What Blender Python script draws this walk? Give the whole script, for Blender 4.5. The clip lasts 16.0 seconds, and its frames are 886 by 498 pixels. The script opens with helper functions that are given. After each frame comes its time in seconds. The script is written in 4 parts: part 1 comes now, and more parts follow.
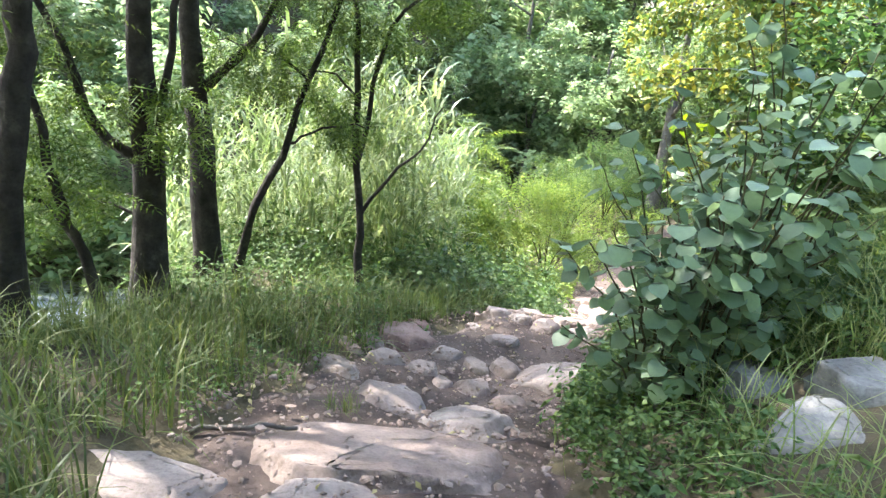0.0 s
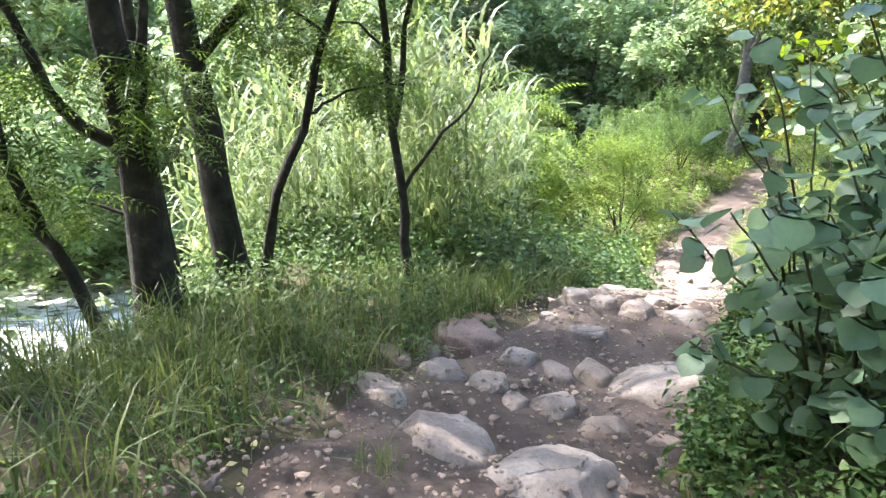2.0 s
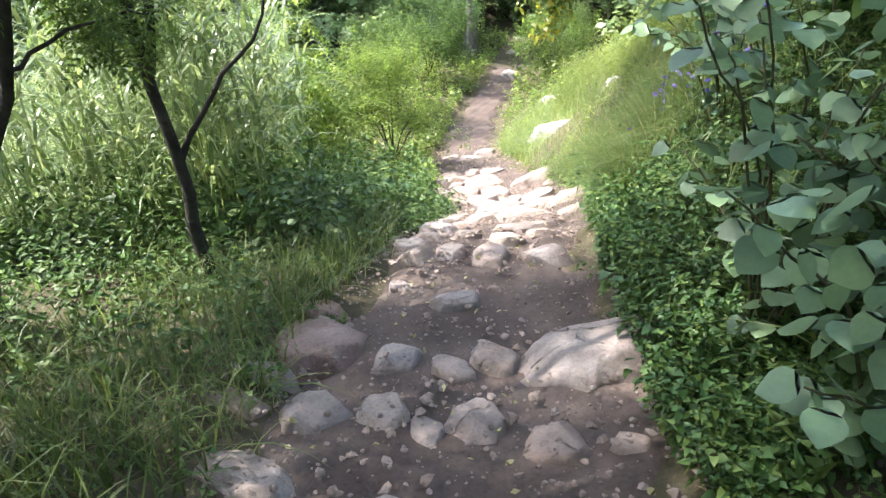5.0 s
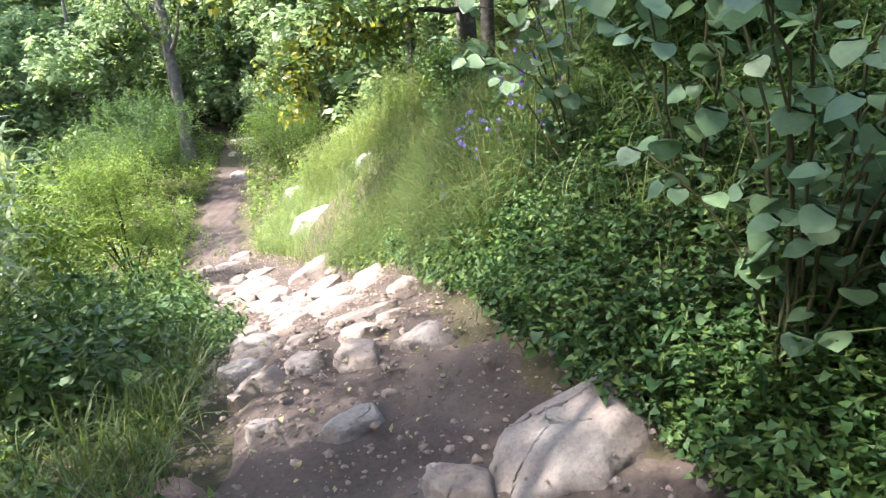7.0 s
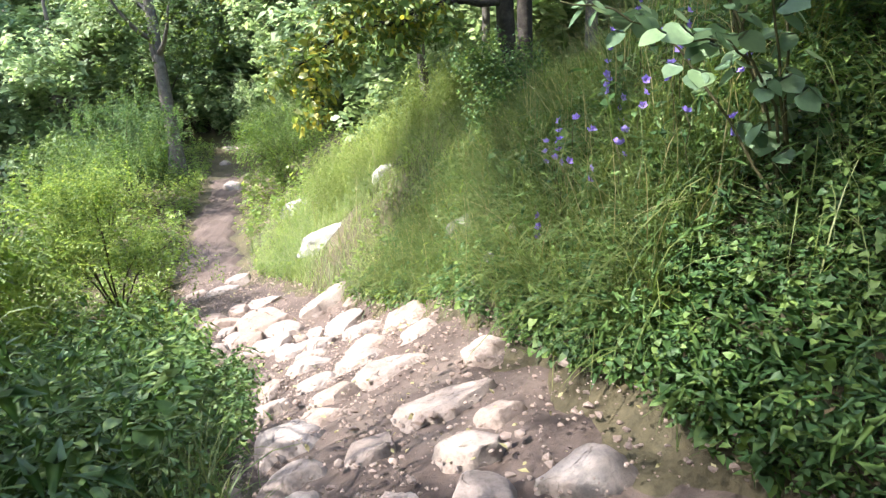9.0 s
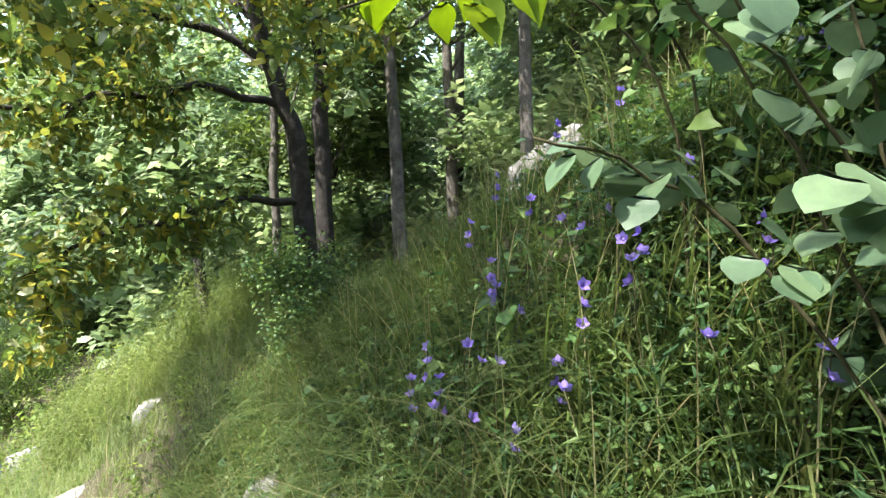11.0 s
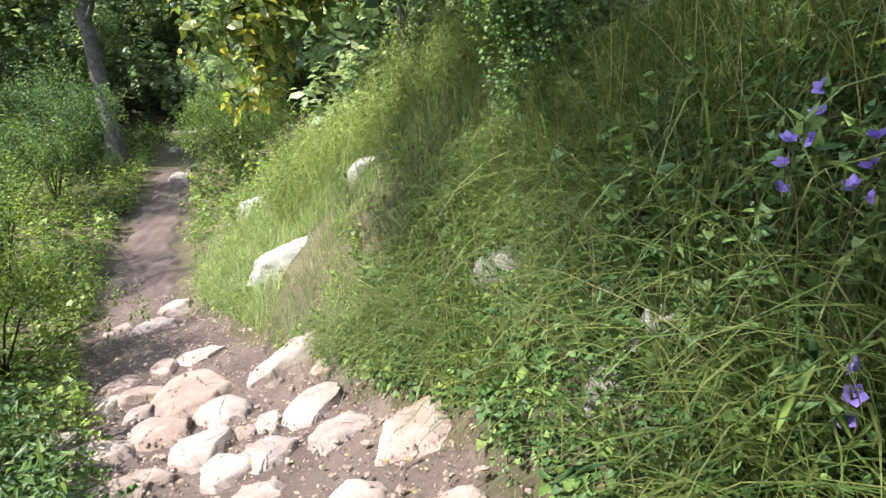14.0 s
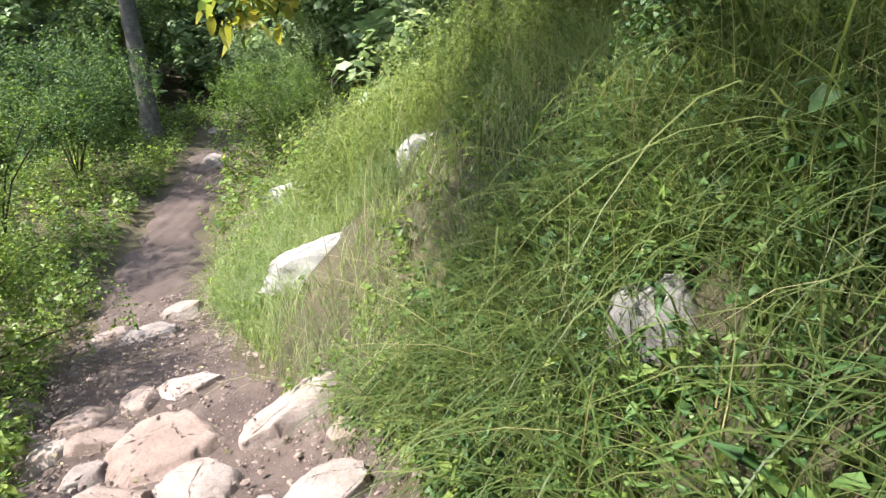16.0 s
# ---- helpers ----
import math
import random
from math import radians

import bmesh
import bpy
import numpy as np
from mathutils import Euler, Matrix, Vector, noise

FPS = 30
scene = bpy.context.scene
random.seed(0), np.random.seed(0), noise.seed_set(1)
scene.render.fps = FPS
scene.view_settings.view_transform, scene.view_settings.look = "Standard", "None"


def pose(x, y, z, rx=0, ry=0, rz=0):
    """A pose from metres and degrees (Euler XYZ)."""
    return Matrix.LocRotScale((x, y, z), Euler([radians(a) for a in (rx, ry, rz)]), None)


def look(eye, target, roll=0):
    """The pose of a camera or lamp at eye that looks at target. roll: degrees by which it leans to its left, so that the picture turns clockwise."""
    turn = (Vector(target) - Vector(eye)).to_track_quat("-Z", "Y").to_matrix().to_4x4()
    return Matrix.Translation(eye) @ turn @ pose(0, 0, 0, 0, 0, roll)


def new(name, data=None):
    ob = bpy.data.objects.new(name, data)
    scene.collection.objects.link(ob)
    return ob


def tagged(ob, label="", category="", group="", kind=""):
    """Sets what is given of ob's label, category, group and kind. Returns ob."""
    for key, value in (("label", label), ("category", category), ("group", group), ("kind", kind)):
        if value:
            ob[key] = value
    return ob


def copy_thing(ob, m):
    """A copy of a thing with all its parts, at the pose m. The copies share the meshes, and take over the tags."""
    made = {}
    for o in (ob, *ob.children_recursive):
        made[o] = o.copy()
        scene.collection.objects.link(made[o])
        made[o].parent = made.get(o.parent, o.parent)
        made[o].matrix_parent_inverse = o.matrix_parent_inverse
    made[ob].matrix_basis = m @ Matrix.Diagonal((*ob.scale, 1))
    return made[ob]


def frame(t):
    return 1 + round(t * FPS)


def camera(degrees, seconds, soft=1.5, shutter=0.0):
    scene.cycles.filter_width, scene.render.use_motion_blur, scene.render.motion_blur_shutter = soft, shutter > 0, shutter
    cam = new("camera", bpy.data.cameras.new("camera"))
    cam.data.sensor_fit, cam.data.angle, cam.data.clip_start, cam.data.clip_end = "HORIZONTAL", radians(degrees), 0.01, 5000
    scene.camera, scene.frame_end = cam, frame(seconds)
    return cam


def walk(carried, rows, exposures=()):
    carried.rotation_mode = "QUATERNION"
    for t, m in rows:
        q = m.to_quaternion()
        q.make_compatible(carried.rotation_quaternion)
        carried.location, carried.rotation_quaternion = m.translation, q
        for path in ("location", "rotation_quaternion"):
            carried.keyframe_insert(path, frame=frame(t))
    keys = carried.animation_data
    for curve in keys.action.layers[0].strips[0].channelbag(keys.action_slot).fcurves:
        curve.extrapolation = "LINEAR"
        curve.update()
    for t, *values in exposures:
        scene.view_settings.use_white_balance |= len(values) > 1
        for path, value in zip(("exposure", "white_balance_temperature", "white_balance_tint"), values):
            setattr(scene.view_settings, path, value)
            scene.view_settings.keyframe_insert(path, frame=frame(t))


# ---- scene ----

# ---- camera and its walk ----
cam = camera(67.4, 16.0, soft=1.4)
ROWS = [
    (0.0, 0.000, 0.000, 1.500, 70.11, -5.98, 7.73),
    (0.5, 0.023, 0.381, 1.461, 73.47, 5.22, 0.33),
    (1.0, -0.007, 0.553, 1.369, 70.11, 1.19, -1.41),
    (1.5, 0.015, 0.890, 1.231, 69.15, -1.14, 10.97),
    (2.0, -0.072, 0.989, 1.223, 67.25, 0.13, 11.50),
    (2.5, -0.210, 1.158, 1.221, 59.08, -2.07, 5.45),
    (3.0, -0.316, 1.408, 1.158, 53.58, -0.42, 3.66),
    (3.5, -0.396, 1.544, 1.161, 53.74, 0.98, -4.86),
    (3.7, -0.419, 1.596, 1.164, 57.80, 0.68, -9.47),
    (5.8, -0.780, 2.507, 0.893, 61.83, 1.12, -13.64),
    (6.0, -0.814, 2.665, 0.803, 65.12, 2.31, -15.27),
    (6.5, -0.827, 2.865, 0.735, 65.51, 3.94, -24.96),
    (7.0, -0.963, 2.961, 0.682, 67.42, 2.31, -37.45),
    (7.5, -0.889, 3.273, 0.581, 66.46, -0.47, -33.68),
    (8.0, -0.778, 3.566, 0.593, 64.55, 2.59, -34.06),
    (8.2, -0.745, 3.696, 0.584, 64.27, 2.74, -36.79),
    (10.3, -0.171, 5.558, 0.159, 76.83, 1.83, -41.23),
    (10.5, -0.008, 5.636, 0.158, 78.40, 1.89, -46.43),
    (11.0, 0.239, 5.756, 0.242, 84.99, 0.91, -57.13),
    (11.5, 0.336, 5.852, 0.324, 86.11, 3.32, -59.13),
    (12.0, 0.465, 5.955, 0.322, 87.23, 1.66, -47.26),
    (12.5, 0.544, 6.015, 0.261, 88.23, 0.52, -41.44),
    (13.0, 0.522, 6.105, 0.015, 74.99, 1.90, -36.77),
    (13.5, 0.664, 6.459, -0.043, 71.34, 4.79, -37.60),
    (14.0, 0.721, 6.717, -0.100, 66.18, 1.83, -40.95),
    (14.5, 0.926, 7.007, -0.287, 66.96, -0.41, -36.66),
    (15.0, 1.164, 7.403, -0.471, 64.03, 0.31, -38.81),
    (15.5, 1.234, 7.736, -0.493, 65.16, 2.63, -41.40),
    (16.0, 1.640, 8.187, -0.771, 66.19, 0.67, -36.13),
]
EXPOSURES = [(0.0, 3.7), (3.5, 3.5), (6.0, 3.3), (8.0, 3.35), (10.5, 2.85), (11.5, 3.15), (12.5, 3.4), (14.0, 2.75), (16.0, 2.7)]
walk(cam, [(t, pose(x, y, z, rx, ry, rz)) for t, x, y, z, rx, ry, rz in ROWS], EXPOSURES)

# ---- world and sun ----
SUN_FROM = Vector((-0.62, 0.30, 0.95)).normalized()
world = bpy.data.worlds.new("sky")
scene.world = world
world.use_nodes = True
wn = world.node_tree
sky = wn.nodes.new("ShaderNodeTexSky")
sky.sky_type, sky.sun_disc = "NISHITA", False
sky.sun_elevation = math.asin(SUN_FROM.z)
sky.sun_rotation = math.atan2(SUN_FROM.x, SUN_FROM.y)
sky.dust_density = 2.0
wn.links.new(sky.outputs[0], wn.nodes["Background"].inputs[0])
wn.nodes["Background"].inputs[1].default_value = 0.15
sun_data = bpy.data.lights.new("sun", "SUN")
sun_data.energy, sun_data.angle, sun_data.color = 2.0, radians(0.6), (1.0, 0.97, 0.91)
sun = new("sun", sun_data)
sun.matrix_world = look(SUN_FROM * 40, (0, 0, 0))

# ---- materials ----
def material(name):
    m = bpy.data.materials.new(name)
    m.use_nodes = True
    nt = m.node_tree
    return m, nt, nt.nodes["Principled BSDF"], nt.nodes["Material Output"]


def ramp_node(nt, source, stops):
    r = nt.nodes.new("ShaderNodeValToRGB")
    while len(r.color_ramp.elements) < len(stops):
        r.color_ramp.elements.new(0.5)
    for e, (p, c) in zip(r.color_ramp.elements, stops):
        e.position, e.color = p, (*c, 1)
    nt.links.new(source, r.inputs[0])
    return r


def noise_node(nt, scale, detail=6, rough=0.6):
    n = nt.nodes.new("ShaderNodeTexNoise")
    n.inputs["Scale"].default_value, n.inputs["Detail"].default_value, n.inputs["Roughness"].default_value = scale, detail, rough
    tc = nt.nodes.new("ShaderNodeNewGeometry")
    nt.links.new(tc.outputs["Position"], n.inputs["Vector"])
    return n


def mix_colour(nt, a, b, fac, blend="MIX"):
    n = nt.nodes.new("ShaderNodeMix")
    n.data_type, n.blend_type = "RGBA", blend
    if isinstance(fac, float):
        n.inputs[0].default_value = fac
    else:
        nt.links.new(fac, n.inputs[0])
    nt.links.new(a, n.inputs[6])
    nt.links.new(b, n.inputs[7])
    return n.outputs[2]


def bump(nt, bsdf, source, strength, distance):
    b = nt.nodes.new("ShaderNodeBump")
    b.inputs["Strength"].default_value, b.inputs["Distance"].default_value = strength, distance
    nt.links.new(source, b.inputs["Height"])
    nt.links.new(b.outputs[0], bsdf.inputs["Normal"])


def leaf_material(name, dark, mid, light, gloss=0.5, through_light=0.35, pieces=False):
    """Leaves that vary one by one and in patches, and let some light through."""
    m, nt, bsdf, out = material(name)
    info = nt.nodes.new("ShaderNodeObjectInfo" if pieces else "ShaderNodeNewGeometry")
    c1 = ramp_node(nt, info.outputs["Random" if pieces else "Random Per Island"], [(0.0, dark), (0.5, mid), (1.0, light)])
    patch = noise_node(nt, 0.9, 3)
    c2 = ramp_node(nt, patch.outputs[0], [(0.35, (0.7, 0.72, 0.7)), (0.65, (1.15, 1.1, 1.0))])
    col = mix_colour(nt, c1.outputs[0], c2.outputs[0], 0.8, "MULTIPLY")
    vein = noise_node(nt, 60.0, 3)
    c3 = ramp_node(nt, vein.outputs[0], [(0.3, (0.85, 0.85, 0.85)), (0.7, (1.1, 1.1, 1.05))])
    col = mix_colour(nt, col, c3.outputs[0], 0.7, "MULTIPLY")
    nt.links.new(col, bsdf.inputs["Base Color"])
    bsdf.inputs["Roughness"].default_value = gloss
    bsdf.inputs["Specular IOR Level"].default_value = 0.4
    bump(nt, bsdf, vein.outputs[0], 0.25, 0.004)
    tl = nt.nodes.new("ShaderNodeBsdfTranslucent")
    hue = nt.nodes.new("ShaderNodeHueSaturation")
    hue.inputs["Hue"].default_value, hue.inputs["Saturation"].default_value, hue.inputs["Value"].default_value = 0.485, 1.1, 1.7
    nt.links.new(col, hue.inputs["Color"])
    nt.links.new(hue.outputs[0], tl.inputs[0])
    mx = nt.nodes.new("ShaderNodeMixShader")
    mx.inputs[0].default_value = through_light
    nt.links.new(bsdf.outputs[0], mx.inputs[1])
    nt.links.new(tl.outputs[0], mx.inputs[2])
    nt.links.new(mx.outputs[0], out.inputs[0])
    return m


def rough_material(name, stops, scale, fine, bump_distance, rough=0.9, fine_stops=None, objects=False):
    m, nt, bsdf, out = material(name)
    big = noise_node(nt, scale, 5)
    small = noise_node(nt, fine, 8, 0.7)
    a = ramp_node(nt, big.outputs[0], stops)
    b = ramp_node(nt, small.outputs[0], fine_stops or [(0.3, (0.6, 0.6, 0.6)), (0.5, (1, 1, 1)), (0.75, (1.25, 1.22, 1.2))])
    col = mix_colour(nt, a.outputs[0], b.outputs[0], 0.85, "MULTIPLY")
    if objects:
        info = nt.nodes.new("ShaderNodeObjectInfo")
        c = ramp_node(nt, info.outputs["Random"], [(0.0, (0.82, 0.74, 0.7)), (0.4, (1, 0.98, 0.96)), (0.75, (0.92, 0.95, 0.98)), (1.0, (1.2, 1.18, 1.14))])
        col = mix_colour(nt, col, c.outputs[0], 1.0, "MULTIPLY")
    nt.links.new(col, bsdf.inputs["Base Color"])
    bsdf.inputs["Roughness"].default_value = rough
    bsdf.inputs["Specular IOR Level"].default_value = 0.25
    bump(nt, bsdf, small.outputs[0], 0.7, bump_distance)
    return m


M_SOIL = rough_material("trodden_soil", [(0.3, (0.049, 0.0346, 0.0299)), (0.55, (0.0864, 0.0634, 0.0547)), (0.75, (0.126, 0.0976, 0.0832))], 1.6, 38.0, 0.02)
M_GROUND = rough_material("leaf_litter_ground", [(0.3, (0.04, 0.036, 0.022)), (0.55, (0.075, 0.062, 0.036)), (0.75, (0.11, 0.085, 0.055))], 1.3, 45.0, 0.03)
M_STONE = rough_material("field_stone", [(0.3, (0.172, 0.134, 0.118)), (0.5, (0.235, 0.191, 0.172)), (0.72, (0.301, 0.259, 0.238))], 3.5, 55.0, 0.012, 0.85, objects=True)
M_REDSTONE = rough_material("reddish_stone", [(0.3, (0.17, 0.105, 0.085)), (0.5, (0.235, 0.155, 0.13)), (0.72, (0.30, 0.215, 0.185))], 3.5, 55.0, 0.012, 0.85, objects=True)
M_GREYSTONE = rough_material("grey_lichen_stone", [(0.3, (0.11, 0.11, 0.107)), (0.5, (0.18, 0.18, 0.177)), (0.7, (0.27, 0.27, 0.26))], 7.0, 60.0, 0.012, 0.9, objects=True)
M_WHITESTONE = rough_material("pale_stone", [(0.3, (0.19, 0.18, 0.165)), (0.5, (0.265, 0.255, 0.24)), (0.7, (0.33, 0.32, 0.30))], 5.0, 50.0, 0.012, 0.85)
M_BARK = rough_material("dark_bark", [(0.3, (0.022, 0.019, 0.017)), (0.55, (0.05, 0.043, 0.038)), (0.75, (0.10, 0.088, 0.078))], 9.0, 45.0, 0.03)
M_BARK_GREY = rough_material("grey_bark", [(0.3, (0.07, 0.06, 0.052)), (0.55, (0.13, 0.115, 0.10)), (0.75, (0.21, 0.19, 0.17))], 8.0, 40.0, 0.03)
M_STEM = rough_material("green_brown_stem", [(0.3, (0.04, 0.04, 0.018)), (0.7, (0.09, 0.08, 0.04))], 12.0, 60.0, 0.004)
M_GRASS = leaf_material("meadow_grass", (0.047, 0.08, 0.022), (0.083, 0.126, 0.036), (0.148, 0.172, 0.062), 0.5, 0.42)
# drier, paler twin of meadow_grass; its sunlit look is partly in the colour
M_DRYGRASS_LIT = leaf_material("dry_grass_lit_tone", (0.105, 0.165, 0.05), (0.175, 0.235, 0.082), (0.285, 0.315, 0.155), 0.55, 0.4)
M_FEATHER = leaf_material("feathery_weeds", (0.14, 0.20, 0.055), (0.21, 0.28, 0.085), (0.31, 0.36, 0.14), 0.55, 0.5)
M_STRAW = leaf_material("straw", (0.22, 0.20, 0.10), (0.32, 0.29, 0.15), (0.42, 0.38, 0.22), 0.6, 0.3)
M_REED = leaf_material("reed_leaves", (0.085, 0.135, 0.05), (0.14, 0.195, 0.08), (0.225, 0.27, 0.13), 0.4, 0.42)
M_HERB = leaf_material("herb_leaves", (0.045, 0.095, 0.028), (0.078, 0.152, 0.045), (0.15, 0.22, 0.07), 0.5, 0.42)
M_BRAMBLE = leaf_material("bank_leaves", (0.0362, 0.087, 0.0294), (0.0653, 0.138, 0.0421), (0.15, 0.225, 0.06), 0.55, 0.36)
M_ROUND = leaf_material("round_leaves", (0.09, 0.155, 0.09), (0.13, 0.205, 0.12), (0.18, 0.265, 0.14), 0.42, 0.3, pieces=True)
M_YELLOW = leaf_material("yellowing_leaves", (0.065, 0.117, 0.0339), (0.117, 0.176, 0.049), (0.299, 0.286, 0.0565), 0.4, 0.45)
M_BRIGHT = leaf_material("bright_leaves", (0.10, 0.175, 0.04), (0.165, 0.25, 0.06), (0.26, 0.34, 0.09), 0.45, 0.5)
M_CANOPY = leaf_material("canopy_leaves", (0.046, 0.0805, 0.0184), (0.0747, 0.121, 0.0287), (0.127, 0.172, 0.046), 0.45, 0.4)
# distance haze is put into the colour: leaves paled and more translucent
M_FAR_HAZED = leaf_material("haze_paled_leaves", (0.12, 0.19, 0.09), (0.19, 0.27, 0.13), (0.30, 0.37, 0.20), 0.5, 0.5)
M_LIME = leaf_material("large_lime_leaves", (0.11, 0.19, 0.02), (0.14, 0.225, 0.026), (0.17, 0.255, 0.035), 0.4, 0.5, pieces=True)
M_PETAL = leaf_material("violet_petals", (0.20, 0.13, 0.52), (0.27, 0.19, 0.62), (0.36, 0.28, 0.72), 0.5, 0.35)
M_FERN = leaf_material("pinnate_leaves", (0.0585, 0.111, 0.026), (0.0975, 0.169, 0.039), (0.169, 0.247, 0.0585), 0.45, 0.42)
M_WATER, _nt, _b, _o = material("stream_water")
# white noise patches in the base colour imitate glints on the water
_glints = ramp_node(_nt, noise_node(_nt, 2.6, 6, 0.7).outputs[0], [(0.38, (0.03, 0.045, 0.035)), (0.52, (0.78, 0.8, 0.8))])
_nt.links.new(_glints.outputs[0], _b.inputs["Base Color"])
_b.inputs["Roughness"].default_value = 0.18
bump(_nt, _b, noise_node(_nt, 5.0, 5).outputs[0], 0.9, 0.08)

# ---- the lie of the land ----
PY = [-14, -4, 0, 1.5, 2.5, 3.5, 4.5, 5.2, 5.8, 7.8, 9.0, 10.3, 11.5, 12.2, 15.2, 18.7, 23.6, 30, 40]
PX = [0, 0, 0, -.25, -.45, -.3, 0, .2, .45, 1.25, 1.8, 2.1, 2.1, 2.1, 2.55, 3.8, 6.1, 8.9, 12]
PZ = [2.6, .95, .15, -.12, -.45, -.86, -1.08, -1.22, -1.33, -2.1, -2.72, -3.3, -3.6, -3.74, -4.56, -4.92, -5.12, -5.5, -5.6]
def smooth(y, ys, vs):
    return sum(w * np.interp(y + d, ys, vs) for d, w in ((-.4, .25), (0, .5), (.4, .25)))
def ramp(v, s=.25):
    return .5 * (v + np.sqrt(v * v + s * s))
def terrain(x, y):
    c = smooth(y, PY, PX)
    z = smooth(y, PY, PZ)
    u = x - c
    k = np.interp(y, [-4, 1, 4, 6.5, 8, 10, 12.5, 14.2, 18, 30], [.3, .45, .8, 1.0, 1.05, 1.0, 1.0, .6, .4, .2])
    d = ramp(u - .75)
    bank = k * (d - .92 * ramp(d - 2.1, .6))
    e = ramp(-u - .8)
    e0 = np.interp(y, [3.5, 5.5, 7.5, 10, 14], [1.75, 2.3, 3.3, 5.0, 7.0])
    brink = np.interp(y, [10, 14], [1, 0])
    left = .12 * e - .42 * ramp(e - 2.4, .8) + .25 * ramp(e - 7, 3) - brink * 1.4 * (ramp(e - e0, .3) - ramp(e - e0 - 1.7, .3)) + .8 * ramp(e - 12, 1)
    return z + bank + left + .05 * np.sin(1.7 * x + .6) * np.sin(1.3 * y) + .02 * np.sin(5.1 * x + 2 * y) * np.sin(4.3 * y - x)


def mesh_from(name, verts, faces, mat, smooth_faces=True):
    """faces: an (n, 3) or (n, 4) array, or a list of such arrays."""
    me = bpy.data.meshes.new(name)
    groups = faces if isinstance(faces, list) else [faces]
    loops = np.concatenate([g.ravel() for g in groups]).astype(np.int32)
    sizes = np.concatenate([np.full(len(g), g.shape[1]) for g in groups]).astype(np.int32)
    starts = np.concatenate([[0], np.cumsum(sizes)[:-1]]).astype(np.int32)
    me.vertices.add(len(verts))
    me.vertices.foreach_set("co", np.asarray(verts, np.float32).ravel())
    me.loops.add(len(loops))
    me.loops.foreach_set("vertex_index", loops)
    me.polygons.add(len(sizes))
    me.polygons.foreach_set("loop_start", starts)
    me.polygons.foreach_set("use_smooth", np.full(len(sizes), smooth_faces))
    me.update(calc_edges=True)
    me.materials.append(mat)
    return me


def part_of(name, me, parent=None, label="", m=None):
    ob = new(name, me)
    if parent is not None:
        ob.parent = parent
    if m is not None:
        ob.matrix_basis = m
    if label:
        ob["label"] = label
    return ob


def sheet(name, xs, ys, height, mat):
    gx, gy = np.meshgrid(xs, ys)
    v = np.stack([gx, gy, height(gx, gy)], -1).reshape(-1, 3)
    n, k = len(xs), len(ys)
    i = np.arange(n * (k - 1)).reshape(k - 1, n)[:, :-1].ravel()
    return new(name, mesh_from(name, v, np.stack([i, i + 1, i + n + 1, i + n], 1), mat))


def fbm(x, y, s):
    return (np.sin(s * x + 1.3) * np.sin(s * 1.13 * y + .4) + .5 * np.sin(2.3 * s * x - 1.9 * s * y + 2.1)
            + .35 * np.sin(4.1 * s * y + 3.3 * s * x) + .25 * np.sin(7.7 * s * x - 6.1 * s * y + 1.0))


XS = np.concatenate([np.geomspace(300, 12, 26) * -1, np.arange(-11.5, 12.1, .16), np.geomspace(13, 300, 26)])
YS = np.concatenate([np.geomspace(200, 5, 22) * -1, np.arange(-4.6, 22, .16), np.geomspace(22.5, 400, 34)])
RNG = np.random.default_rng(7)


def path_side(x, y):
    return x - smooth(y, PY, PX)


def far_land(x, y):
    """The land with a wooded slope rising all round at a distance."""
    r = np.hypot(x - 2, y - 9)
    return terrain(np.clip(x, -14, 16), np.clip(y, -14, 36)) + .16 * ramp(r - 28, 6)


tagged(sheet("ground", XS, YS, lambda x, y: far_land(x, y) + .012 * fbm(x, y, 6) - .09 * np.clip((1.0 - np.abs(path_side(x, y))) * 4, 0, 1) * (y > -4) * (y < 31), M_GROUND), "earth slope under grass, herbs and leaf litter", "ground", kind="structure")

# the trodden path: a strip that sinks under the verge at ragged edges
pv, pn = [], 21
pys = np.arange(-4, 31, .09)
for yy in pys:
    wide = .82 + .08 * math.sin(1.9 * yy) + .06 * math.sin(5.3 * yy)
    wide *= float(np.interp(yy, [-4, 2, 6, 9, 11, 13, 15, 18, 30], [1.0, 1.05, .85, 1.0, 1.15, 1.0, .75, .62, .7]))
    cc = float(smooth(yy, PY, PX))
    for k in range(pn):
        s = -1.25 + 2.5 * k / (pn - 1)
        xx = cc + s * wide
        zz = float(terrain(xx, yy)) + .035 - .10 * max(0, abs(s) - .8 + .12 * math.sin(9 * yy + 3 * s)) / .4 + .012 * float(fbm(xx, yy, 9))
        pv.append((xx, yy, zz))
i = np.arange(pn * (len(pys) - 1)).reshape(-1, pn)[:, :-1].ravel()
tagged(new("path", mesh_from("path", np.array(pv), np.stack([i, i + 1, i + pn + 1, i + pn], 1), M_SOIL)),
       "trodden brown earth footpath with grit and pebbles", "path", kind="structure")
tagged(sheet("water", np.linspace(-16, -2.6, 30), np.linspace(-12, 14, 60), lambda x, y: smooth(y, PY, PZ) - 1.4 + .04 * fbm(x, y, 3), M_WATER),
       "stream with white glints in its colour running below the trees", "water", kind="structure")

